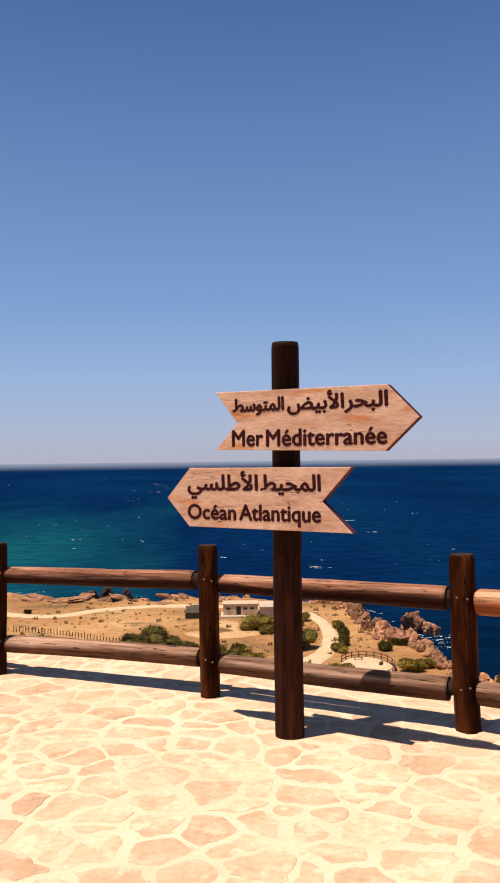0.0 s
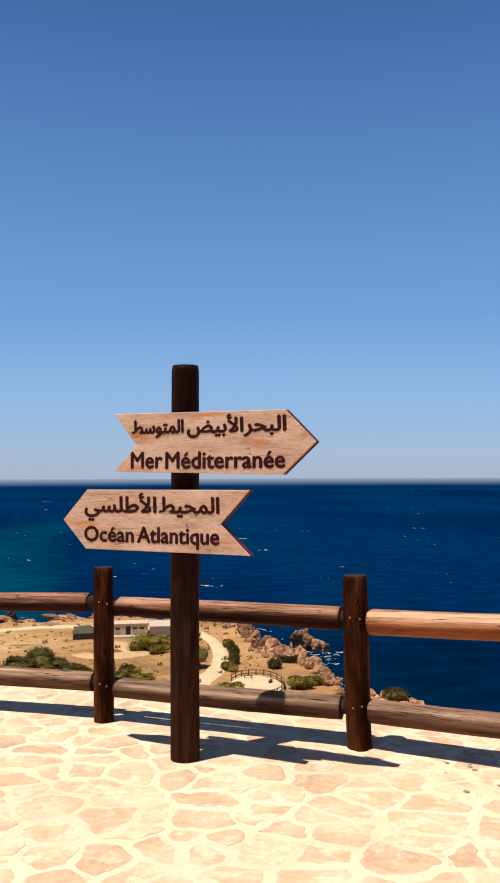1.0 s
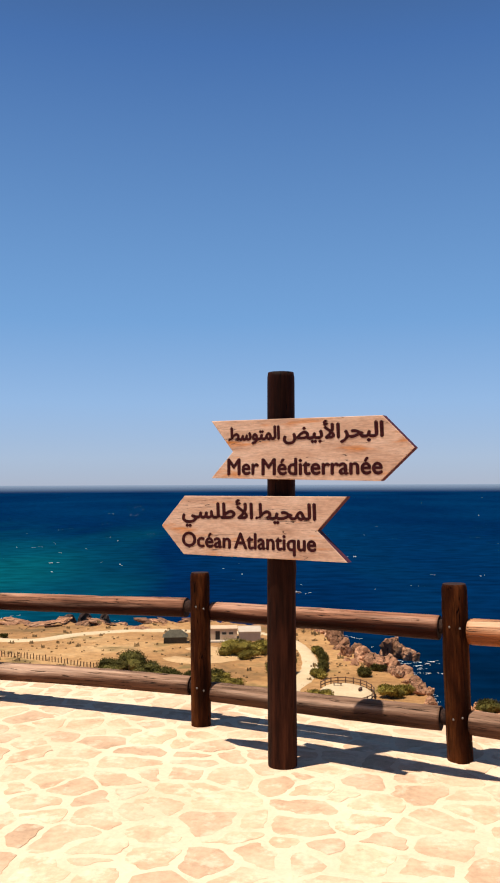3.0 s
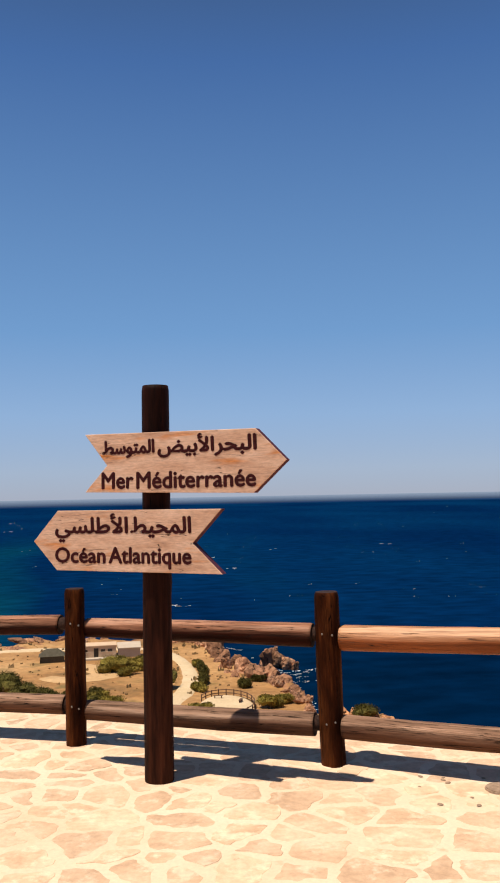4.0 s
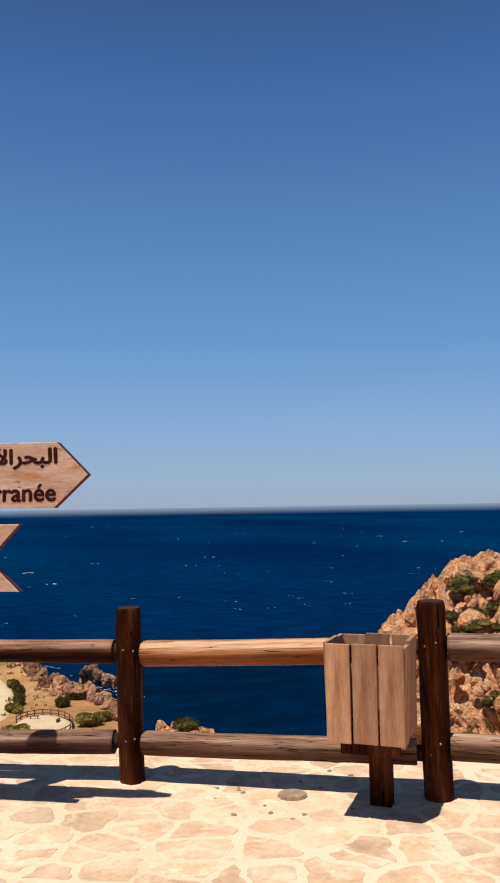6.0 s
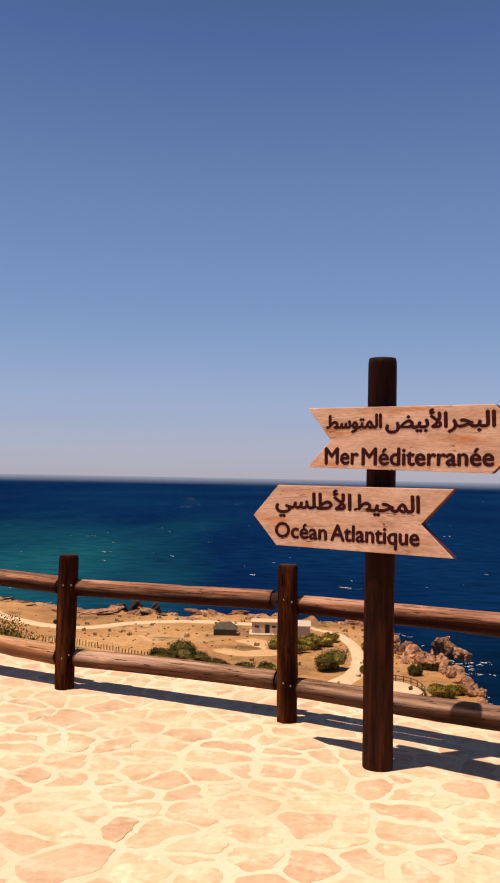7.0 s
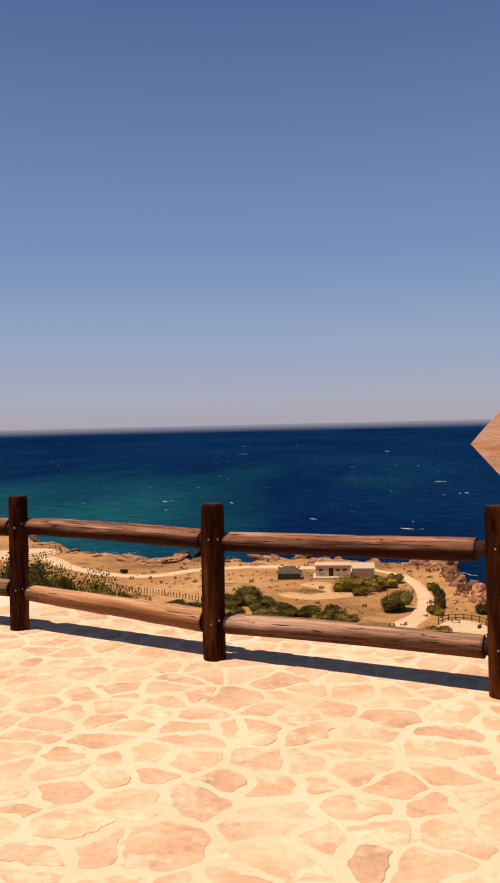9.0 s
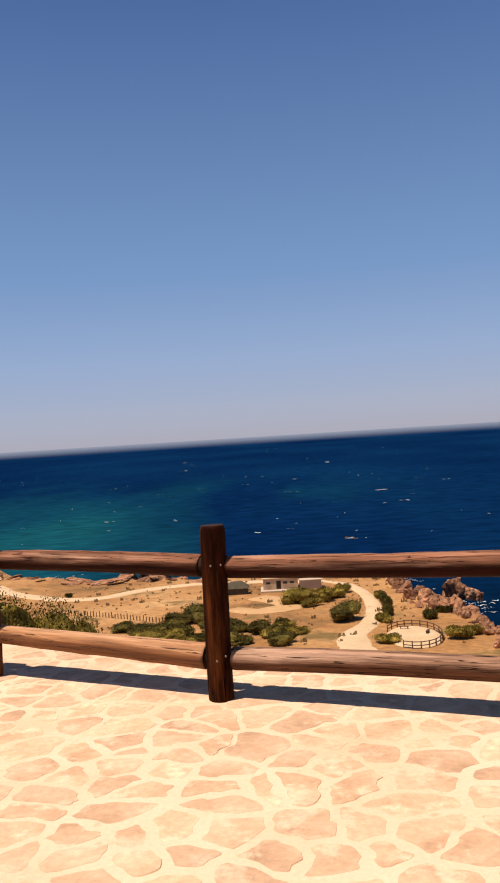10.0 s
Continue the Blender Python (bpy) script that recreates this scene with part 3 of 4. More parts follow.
def lettering(text, u0, u1, z0, height, parent, bold=0.009):
    """A painted line of letters on a board, from u0 to u1, its baseline at z0."""
    curve = bpy.data.curves.new("lettering", "FONT")
    curve.body, curve.size, curve.extrude, curve.resolution_u = text, 1.0, 0.004, 3
    holder = new("lettering_source", curve)
    graph = bpy.context.evaluated_depsgraph_get()
    graph.update()
    me = bpy.data.meshes.new_from_object(holder.evaluated_get(graph))
    bpy.data.objects.remove(holder)
    xs = [v.co.x for v in me.vertices]
    base, sx, spread = min(xs), (u1 - u0) / (max(xs) - min(xs)), bold
    verts, faces = [], []
    for layer, (shift, rise) in enumerate(((-spread, 0), (spread, 0), (0, spread * 0.8), (0, -spread * 0.8))):
        first = len(verts)
        verts += [(u0 + (v.co.x - base) * sx + shift, -0.0006 - 0.0004 * layer - v.co.z * 0.06, z0 + v.co.y * height + rise) for v in me.vertices]
        faces += [tuple(first + i for i in p.vertices) for p in me.polygons]
    me = bpy.data.meshes.new("lettering")
    me.from_pydata(verts, [], faces)
    me.materials.clear()
    me.materials.append(M_INK)
    ob = new("lettering", me)
    ob.parent = parent
    ob["label"] = "dark brown carved lettering"
    return ob


def arrow_board(points, label, lines):
    ob = part("board", board_mesh(points), [M_BOARD, M_EDGE], sign, label)
    ob.matrix_local = pose(-0.058, -0.109, 0, 0, 0, -BOARD_TURN)
    for args in lines:
        lettering(*args, ob, 0.0055 if ord(args[0][0]) > 1000 else 0.0045)
    return ob


upper = arrow_board([(-0.405, 1.652), (-0.256, 1.806), (-0.405, 1.992), (0.68, 1.981), (0.855, 1.804), (0.664, 1.63)],
                    "pale wooden arrow board pointing to the sea", [
                        ("Mer", -0.289, -0.082, 1.671, 0.135), ("Méditerranée", -0.058, 0.675, 1.668, 0.135),
                        ("\uFEC2\uFEB3\uFEEE\uFE98\uFEE4\uFEDF\uFE8D", -0.283, 0.055, 1.872, 0.105),
                        ("\uFEBE\uFEF4\uFE91\uFEF7\uFE8D", 0.083, 0.428, 1.868, 0.112),
                        ("\uFEAE\uFEA4\uFE92\uFEDF\uFE8D", 0.436, 0.682, 1.868, 0.115)])
lower = arrow_board([(-0.607, 1.194), (-0.77, 1.364), (-0.6, 1.546), (0.469, 1.546), (0.29, 1.357), (0.47, 1.188)],
                    "pale wooden arrow board pointing to the ocean", [
                        ("Océan", -0.614, -0.273, 1.242, 0.125), ("Atlantique", -0.246, 0.28, 1.242, 0.13),
                        ("\uFEF2\uFEB4\uFEE0\uFEC3\uFEF7\uFE8D", -0.612, -0.123, 1.415, 0.125),
                        ("\uFEC2\uFEF4\uFEA4\uFEE4\uFEDF\uFE8D", -0.1, 0.28, 1.415, 0.125)])


# ---- the slatted litter bin ----
def build_bin():
    at = Vector((2.563, 4.065, 0))
    turn = -37.5
    litter = thing("litter_bin", "slatted wooden litter bin on a short post beside the fence", "litter bin", at, turn)
    bm = bmesh.new()
    box(bm, (-0.05, 0.1, -0.03), (0.07, 0.19, 0.325), 0.008)
    part("support_post", bm, M_POST, litter, "dark stained square support post")
    # added dark board, stands in for the black shade under the bin
    bm = bmesh.new()
    box(bm, (-0.15, -0.12, 0.327), (0.15, 0.195, 0.389), 0.006)
    part("mounting_board", bm, M_POST, litter, "dark board added as the shade under the bin")
    half, top, low = 0.205, 0.906, 0.402
    slat = bmesh.new()
    box(slat, (-0.064, -0.011, low), (0.064, 0.011, top), 0.003)
    data = bpy.data.meshes.new("slat")
    slat.to_mesh(data)
    slat.free()
    data.materials.append(M_BIN)
    rng = random.Random(5)
    for side in range(4):
        spin = Matrix.Rotation(radians(90 * side), 4, "Z")
        for k in (-1, 0, 1):
            s = bpy.data.objects.new("slat", data)
            scene.collection.objects.link(s)
            s.parent = litter
            shrink = 1.0 if side % 2 == 0 else 0.94
            tip = Matrix.Translation((0, 0, top)) @ Matrix.Rotation(radians(1.8), 4, "X") @ Matrix.Translation((0, 0, -top))
            s.matrix_local = spin @ Matrix.Translation((k * 0.138 * shrink, -half, rng.uniform(-0.012, 0.006))) @ tip @ Matrix.Rotation(radians(rng.uniform(-0.5, 0.5)), 4, "Y") @ Matrix.Diagonal((shrink, 1, 1, 1))
    bm = bmesh.new()
    box(bm, (-half + 0.015, -half + 0.02, low + 0.02), (half - 0.015, half - 0.02, low + 0.04), 0.004)
    part("base_panel", bm, M_POST, litter)
    for z in (low + 0.06, top - 0.1):
        bm = bmesh.new()
        for lo, hi in (((-half + 0.02, -half + 0.013, z), (half - 0.02, -half + 0.035, z + 0.03)), ((-half + 0.02, half - 0.035, z), (half - 0.02, half - 0.013, z + 0.03)),
                       ((-half + 0.013, -half + 0.036, z), (-half + 0.035, half - 0.036, z + 0.03)), ((half - 0.035, -half + 0.036, z), (half - 0.013, half - 0.036, z + 0.03))):
            box(bm, lo, hi)
        part("inner_batten", bm, M_POST, litter)


build_bin()


def build_cover():
    bm = bmesh.new()
    bmesh.ops.create_cone(bm, cap_ends=True, segments=28, radius1=0.088, radius2=0.082, depth=0.03)
    bmesh.ops.bevel(bm, geom=[e for e in bm.edges if e.verts[0].co.z > 0 and e.verts[1].co.z > 0], offset=0.006, segments=2, affect="EDGES")
    ob = link_mesh("manhole_cover", bm, M_COVER)
    ob.location = (2.247, 4.461, 0.0)
    tagged(ob, "small round brown stone cover set in the paving", "cover")


build_cover()


def build_pebbles():
    """Small dark stones pressed into the mortar round the cover."""
    rng = random.Random(18)
    for _ in range(16):
        bm = bmesh.new()
        bmesh.ops.create_icosphere(bm, subdivisions=2, radius=1)
        for v in bm.verts:
            v.co *= 1 + 0.3 * noise.noise(v.co * 1.4 + Vector((rng.random(), 0, 0)))
        a, r, size = rng.uniform(0, 2 * math.pi), rng.uniform(0.16, 0.55), rng.uniform(0.007, 0.015)
        pebble = part("pebble", smooth(bm), M_COVER, FLOOR)
        pebble.matrix_world = pose(2.247 + r * math.cos(a), 4.461 + r * math.sin(a), 0.003, 0, 0, rng.uniform(0, 180)) @ Matrix.Diagonal((size * 1.4, size, 0.004, 1))


build_pebbles()


# ---- paths, lookouts and buildings below ----
def smooth_line(points, steps=8):
    out = []
    pts = [points[0]] + list(points) + [points[-1]]
    for i in range(1, len(pts) - 2):
        p0, p1, p2, p3 = [Vector(p) for p in pts[i - 1:i + 3]]
        for k in range(steps):
            t = k / steps
            out.append(0.5 * ((2 * p1) + (p2 - p0) * t + (2 * p0 - 5 * p1 + 4 * p2 - p3) * t * t + (3 * p1 - p0 - 3 * p2 + p3) * t ** 3))
    return out + [Vector(points[-1])]


def build_path(points, widths, label, mat=M_SAND):
    line = smooth_line([(far_x(x, y), y) for x, y in points])
    rows = []
    for i, p in enumerate(line):
        d = (line[min(i + 1, len(line) - 1)] - line[max(i - 1, 0)]).normalized()
        side = Vector((-d.y, d.x))
        w = float(np.interp(i / (len(line) - 1), np.linspace(0, 1, len(widths)), widths)) * (1 + 0.18 * noise.noise(Vector((i * 0.6, 2.2, 0))))
        rows.append([(*(p + side * w * s), ground_z(*(p + side * w * s)) + 0.16 - 0.16 * (abs(s) == 0.5)) for s in (-0.5, -0.42, 0, 0.42, 0.5)])
    ob = grid_sheet("path", rows, mat, label)
    return ob


build_path([(-3, 212), (0.5, 208), (3.2, 203), (6.3, 186), (6.9, 168), (5.2, 154), (2.0, 144), (2.3, 132), (4, 120)], [1.6, 2.4, 3.0, 3.6, 5.2, 6.2], "winding pale sandy footpath across the headland")
build_path([(-150, 262), (-122, 250), (-100, 236), (-86, 217), (-69, 202), (-57, 200), (-50, 209), (-41, 216), (-32, 218), (-22, 217), (-10, 214), (-3, 212)], [5, 5, 4.5, 4.5, 5, 5, 4], "pale sandy footpath along the shore")
build_path([(-18, 190), (-12, 184), (-9, 178), (-16, 172), (-22, 176)], [6, 8, 7, 4], "worn bare earth clearing by the building", M_BARE)


def build_lookout(cx, cy, rx, ry, label, start, stop, spacing, rail_height):
    cx = far_x(cx, cy)
    bm = bmesh.new()
    n = 40
    centre = bm.verts.new((cx, cy, ground_z(cx, cy) + 0.22))
    rims = []
    for share, lift in ((0.6, 0.22), (0.94, 0.2), (1.0, 0.02)):
        rims.append([bm.verts.new((cx + rx * share * math.cos(2 * math.pi * k / n), cy + ry * share * math.sin(2 * math.pi * k / n),
                                   ground_z(cx + rx * share * math.cos(2 * math.pi * k / n), cy + ry * share * math.sin(2 * math.pi * k / n)) + lift)) for k in range(n)])
    for k in range(n):
        bm.faces.new((centre, rims[0][k], rims[0][(k + 1) % n]))
        for ra, rb in zip(rims, rims[1:]):
            bm.faces.new((ra[k], rb[k], rb[(k + 1) % n], ra[(k + 1) % n]))
    tagged(link_mesh("pavement", smooth(bm), M_SAND), label, "lookout", kind="structure")
    rails = thing("lookout_fence", "low brown timber rail fence round a sandy lookout", "fence", (cx, cy, ground_z(cx, cy)))
    spots = []
    for k in range(spacing + 1):
        a = radians(start + (stop - start) * k / spacing)
        x, y = cx + (rx + 0.15) * math.cos(a), cy + (ry + 0.15) * math.sin(a)
        spots.append(Vector((x, y, ground_z(x, y))))
    base = rails.matrix_world.inverted()
    for p in spots:
        ob = part("post", log_mesh(rail_height + 0.5, 0.1, 0.09, 5, segs=8, rings=3, cracks=0), [M_RUSTIC, M_RUSTIC], rails)
        ob.matrix_local = base @ along(p - Vector((0, 0, 0.4)), p + Vector((0, 0, rail_height + 0.1)))
    for p, q in zip(spots, spots[1:]):
        for z in (0.45, 0.95):
            a, b = p + Vector((0, 0, z * rail_height)), q + Vector((0, 0, z * rail_height))
            ob = part("rail", log_mesh((b - a).length, 0.075, 0.075, 6, segs=6, rings=2, cracks=0), [M_RUSTIC, M_RUSTIC], rails)
            ob.matrix_local = base @ along(a, b)


build_lookout(11.7, 140.8, 4.4, 8.8, "round pale sandy lookout beside the footpath", -120, 150, 16, 1.1)
build_lookout(-112.5, 245, 12, 15, "wide pale sandy lookout near the shore", -70, 100, 12, 1.3)
build_lookout(-232, 392, 20, 14, "distant pale sandy lookout on the point", 0, 60, 5, 1.3)


def build_bench(x, y, turn):
    x = far_x(x, y)
    b = thing("bench", "small brown wooden bench on the sandy lookout", "bench", (x, y, ground_z(x, y) + 0.2), turn)
    bm = bmesh.new()
    box(bm, (-0.8, -0.2, 0.4), (0.8, 0.2, 0.47), 0.02)
    part("seat", bm, M_RUSTIC, b)
    for s in (-0.6, 0.6):
        bm = bmesh.new()
        box(bm, (s - 0.06, -0.16, 0), (s + 0.06, 0.16, 0.4), 0.01)
        part("leg", bm, M_RUSTIC, b)


build_bench(10.7, 146.5, -15)
build_bench(14.2, 142.5, 70)
build_bench(-113, 250, 10)


def build_picket():
    a, b = Vector((-61.5, 177.5)), Vector((-28.5, 161.0))
    fence_ = thing("picket_fence", "row of thin dark stakes across dry grass", "fence", (*a, ground_z(*a)))
    bm = bmesh.new()
    box(bm, (-0.08, -0.08, -0.2), (0.08, 0.08, 1.15), 0.03)
    data = bpy.data.meshes.new("stake")
    bm.to_mesh(data)
    bm.free()
    data.materials.append(M_RUSTIC)
    rng = random.Random(8)
    base = fence_.matrix_world.inverted()
    n = 44
    for k in range(n):
        p = a.lerp(b, k / (n - 1)) + Vector((0, 1.2 * math.sin(k * 0.12)))
        ob = bpy.data.objects.new("stake", data)
        scene.collection.objects.link(ob)
        ob.parent = fence_
        ob.matrix_local = base @ pose(p.x, p.y, ground_z(p.x, p.y), rng.uniform(-6, 6), rng.uniform(-6, 6), rng.uniform(0, 90)) @ Matrix.Diagonal((1, 1, rng.uniform(0.8, 1.15), 1))


build_picket()


def build_house():
    z = -35.35
    h = thing("house", "low flat-roofed beige rendered building with a dark doorway", "house", (-14.3, 199.3, z), 4)

    def slab(name, lo, hi, mat, bevel=0.05, parent=h, label=""):
        bm = bmesh.new()
        box(bm, lo, hi, bevel)
        return part(name, bm, mat, parent, label)

    slab("plinth", (-4.7, -1.9, -1.2), (4.6, 4.6, 0.35), M_WHITE, label="pale concrete plinth")
    # front wall in piers round the openings
    slab("wall", (-4.1, -0.15, 0.35), (-1.0, 0.15, 2.8), M_WALL, 0.02)
    slab("wall", (0.1, -0.15, 0.35), (4.1, 0.15, 2.8), M_WALL, 0.02)
    slab("wall", (-1.0, -0.148, 2.4), (0.1, 0.148, 2.8), M_WALL, 0.0)
    slab("wall", (-4.1, 0.16, 0.35), (-3.8, 4.4, 2.8), M_WALL, 0.02)
    slab("wall", (3.8, 0.16, 0.35), (4.1, 4.4, 2.8), M_WALL, 0.02)
    slab("wall", (-3.79, 4.1, 0.35), (3.79, 4.4, 2.8), M_WALL, 0.02)
    slab("roof", (-4.35, -0.3, 2.81), (4.25, 4.5, 3.02), M_WALL, 0.04, label="pale flat roof slab")
    slab("door", (-0.95, 0.05, 0.36), (0.05, 0.12, 2.38), M_DARK, 0.01, label="dark open doorway")
    for x in (-2.9, 1.1, 2.7):
        w = slab("window", (x - 0.5, -0.21, 1.6), (x + 0.5, -0.152, 2.15), M_DARK, 0.01)
        slab("sill", (x - 0.6, -0.3, 1.48), (x + 0.6, -0.152, 1.59), M_WHITE, 0.01, w)
    a = thing("outbuilding", "low pale grey outbuilding with a white lean-to roof", "outbuilding", (-7.2, 200.4, z), 4)
    slab("wall", (-2.6, -0.4, -1.0), (2.5, 4.0, 2.05), M_WHITE, 0.04, a)
    bm = bmesh.new()
    v = [bm.verts.new(p) for p in ((-2.8, -0.7, 2.06), (2.7, -0.7, 2.06), (2.7, 4.3, 2.6), (-2.8, 4.3, 2.6), (-2.8, -0.7, 2.2), (2.7, -0.7, 2.2), (2.7, 4.3, 2.75), (-2.8, 4.3, 2.75))]
    for q in ((0, 3, 2, 1), (4, 5, 6, 7), (0, 1, 5, 4), (1, 2, 6, 5), (2, 3, 7, 6), (3, 0, 4, 7)):
        bm.faces.new([v[i] for i in q])
    part("roof", bm, M_WHITE, a, "white sloping roof")
    t = thing("tent", "dark olive canvas tent with a hipped roof", "tent", (-24.5, 197.5, -35.4), 6)
    bm = bmesh.new()
    low = [bm.verts.new(p) for p in ((-2.7, -1.8, -0.5), (2.7, -1.8, -0.5), (2.7, 1.8, -0.5), (-2.7, 1.8, -0.5))]
    mid = [bm.verts.new(p) for p in ((-2.6, -1.7, 1.7), (2.6, -1.7, 1.7), (2.6, 1.7, 1.7), (-2.6, 1.7, 1.7))]
    for i in range(4):
        bm.faces.new((low[i], low[(i + 1) % 4], mid[(i + 1) % 4], mid[i]))
    part("canvas_wall", bm, M_TENT, t)
    bm = bmesh.new()
    eave = [bm.verts.new(p) for p in ((-2.95, -2.0, 1.6), (2.95, -2.0, 1.6), (2.95, 2.0, 1.6), (-2.95, 2.0, 1.6))]
    ridge = [bm.verts.new(p) for p in ((-1.3, 0, 3.1), (1.3, 0, 3.1))]
    bm.faces.new((eave[0], eave[1], ridge[1], ridge[0]))
    bm.faces.new((eave[2], eave[3], ridge[0], ridge[1]))
    bm.faces.new((eave[1], eave[2], ridge[1]))
    bm.faces.new((eave[3], eave[0], ridge[0]))
    bm.faces.new(eave[::-1])
    part("canvas_roof", bm, M_TENT, t)


build_house()


# ---- rocks ----
def rock_mesh(seed, subdiv=3, rough=0.28):
    """An angular block: a ball split along a handful of fracture planes, then roughened."""
    rng = random.Random(seed * 13 + 5)
    bm = bmesh.new()
    bmesh.ops.create_icosphere(bm, subdivisions=subdiv, radius=1)
    off = Vector((seed * 7.3, seed * 2.9, seed * 5.1))
    splits = [(Vector((rng.gauss(0, 1), rng.gauss(0, 1), rng.gauss(0, 0.55))).normalized(), rng.uniform(0.5, 0.92)) for _ in range(15)]
    for v in bm.verts:
        p = v.co.copy()
        k = min([1.12] + [d / p.dot(n) for n, d in splits if p.dot(n) > 0.2])
        e = noise.voronoi(p * 2.6 + off)[0]
        k += 0.2 * min(0.4, e[1] - e[0]) - 0.06 + 0.3 * rough * noise.noise(p * 1.7 + off) + 0.12 * noise.noise(p * 5 + off)
        v.co = p * k
    return bm


def build_rocks():
    variants = []
    for s in range(5):
        bm = rock_mesh(s + 1)
        me = bpy.data.meshes.new("boulder")
        bm.to_mesh(me)
        bm.free()
        me.materials.append(M_ROCK)
        variants.append(me)
        for mat in (M_SHORE, M_WET_SHADE_ROCK):
            other = me.copy()
            other.materials[0] = mat
            variants.append(other)
    rng = random.Random(21)

    def put(x, y, z, sx, sy, sz, label, group, look_of=1):
        x = far_x(x, y)
        ob = new("boulder", variants[3 * rng.randrange(5) + look_of])
        ob.matrix_world = pose(x, y, z, rng.uniform(-15, 15), rng.uniform(-15, 15), rng.uniform(0, 360)) @ Matrix.Diagonal((sx, sy, sz, 1))
        tagged(ob, label, "rock", group)

    # stacks standing in the water
    for x, y, sx, sz in ((27.9, 206, 2.6, 4.6), (29.6, 204, 2.4, 3.8), (31.2, 202, 2.2, 3.0), (26.6, 208, 1.8, 3.0), (32.9, 201, 1.4, 1.8)):
        put(x, y, SEA + sz * 0.3, sx, sx * 1.1, sz, "jagged brown sea stack standing in the surf", "sea stacks")
    # the pinnacle and headland rocks below the lookout
    for x, y, z, sx, sz in ((14.2, 209.5, -37.6, 2.0, 5.4), (16.2, 207, -38.2, 1.6, 3.4), (12.6, 216, -36.4, 2.4, 3.2), (14.3, 180.5, -36.2, 1.5, 2.8), (14.9, 173, -35.8, 1.6, 2.9), (15.4, 168, -35.6, 1.5, 2.4),
                            (13.5, 188, -36.2, 1.4, 2.4), (16.0, 179.5, -37.4, 1.5, 2.6), (17.3, 178.5, -38.2, 1.9, 2.4), (18.6, 177, -38.2, 2.0, 2.2), (20.0, 176.2, -38.5, 1.7, 2.0), (21.4, 177, -39.0, 1.8, 1.9),
                            (22.4, 174.6, -38.8, 1.7, 1.9), (23.4, 172.4, -39.0, 1.6, 1.8), (24.2, 169, -39.0, 1.7, 1.7), (25.0, 165, -39.0, 1.6, 1.7), (25.4, 160, -39.0, 1.7, 1.8), (25.9, 155, -39.0, 1.6, 1.6), (20.9, 182, -39.2, 1.5, 1.5),
                            (18.9, 172, -37.2, 1.2, 1.4), (20.8, 169, -37.2, 1.1, 1.3), (8.0, 222, -36.3, 2.2, 2.6), (10.8, 220, -36.6, 2.4, 2.2), (5, 225, -37, 1.8, 1.6)):
        k = rng.uniform(0.75, 1.35)
        put(x, y, z, sx * k, sx * 1.2 * k, sz * k * 0.95, "jagged reddish granite rock on the shore", "shore rocks")
    for _ in range(84):
        az = rng.uniform(-10.8, -3.6)
        edge = float(np.interp(az, [c[0] for c in COAST], [c[1] for c in COAST])) + rng.uniform(-12, 3)
        x, y = -edge * math.sin(radians(az)), edge * math.cos(radians(az))
        s = 0.55 + 1.9 * rng.random() ** 2
        put(x, y, max(ground_z(x, y), SEA) + 0.35 * s, s, s * 1.2, s * rng.uniform(0.8, 1.4), "jagged reddish granite rock on the shore", "shore rocks")
    for _ in range(46):
        az = rng.uniform(4, 25)
        edge = float(np.interp(az, [c[0] for c in COAST], [c[1] for c in COAST])) + rng.uniform(-15, 2)
        x, y = -edge * math.sin(radians(az)), edge * math.cos(radians(az))
        s = rng.uniform(1.0, 2.8)
        put(x, y, max(ground_z(x, y), SEA) + 0.02 * s, s * 1.8, s * 1.2, s * rng.uniform(0.14, 0.32), "low reddish-brown ledge of shore rock", "shore rocks")
    # rubble along the waterline
    for _ in range(62):
        az = rng.uniform(-13, 27)
        edge = float(np.interp(az, [c[0] for c in COAST], [c[1] for c in COAST])) + rng.uniform(-4, 5)
        x, y = -edge * math.sin(radians(az)), edge * math.cos(radians(az))
        s = rng.uniform(0.6, 1.7) * (0.8 if az > 4 else 1)
        put(x, y, max(ground_z(x, y), SEA) + 0.1 * s, s * rng.uniform(0.9, 1.6), s, s * rng.uniform(0.6, 1.1), "reddish-brown shore boulder at the waterline", "shore rocks")
    # western arch rock, its hollow's shade put into the colour, and the near knoll
    for x, y, sx, sz in ((-56.5, 249, 3.4, 3.4), (-51.0, 251, 2.4, 2.2), (-60.5, 247, 2.6, 2.4)):
        put(x, y, SEA + 1.2, sx, sx, sz, "dark brown shore rock, hollow shade put into its colour", "shore rocks", 2)
    for x, y, z, sx, sz in ((29.5, 133.5, -34.1, 1.76, 2.18), (34.7, 133.0, -34.5, 1.87, 1.72), (36.9, 131.8, -34.9, 1.43, 1.38), (31.9, 134.6, -34.3, 1.54, 1.49), (38.5, 131, -35.5, 1.21, 1.15), (28.5, 132.4, -34.9, 1.43, 1.26), (30.5, 131.2, -34.1, 1.65, 1.49), (33.5, 131.4, -34.3, 1.54, 1.26), (35.7, 131.6, -34.7, 1.54, 1.38)):
        put(x, y, z, sx, sx, sz, "pale granite boulder on the slope edge", "knoll boulders", 0)
    for x, y in ((5.4, 327), (8.6, 323)):
        put(x, y, SEA, 1.2, 1.0, 0.5, "low dark reef rock awash offshore", "reef rocks", 2)


build_rocks()

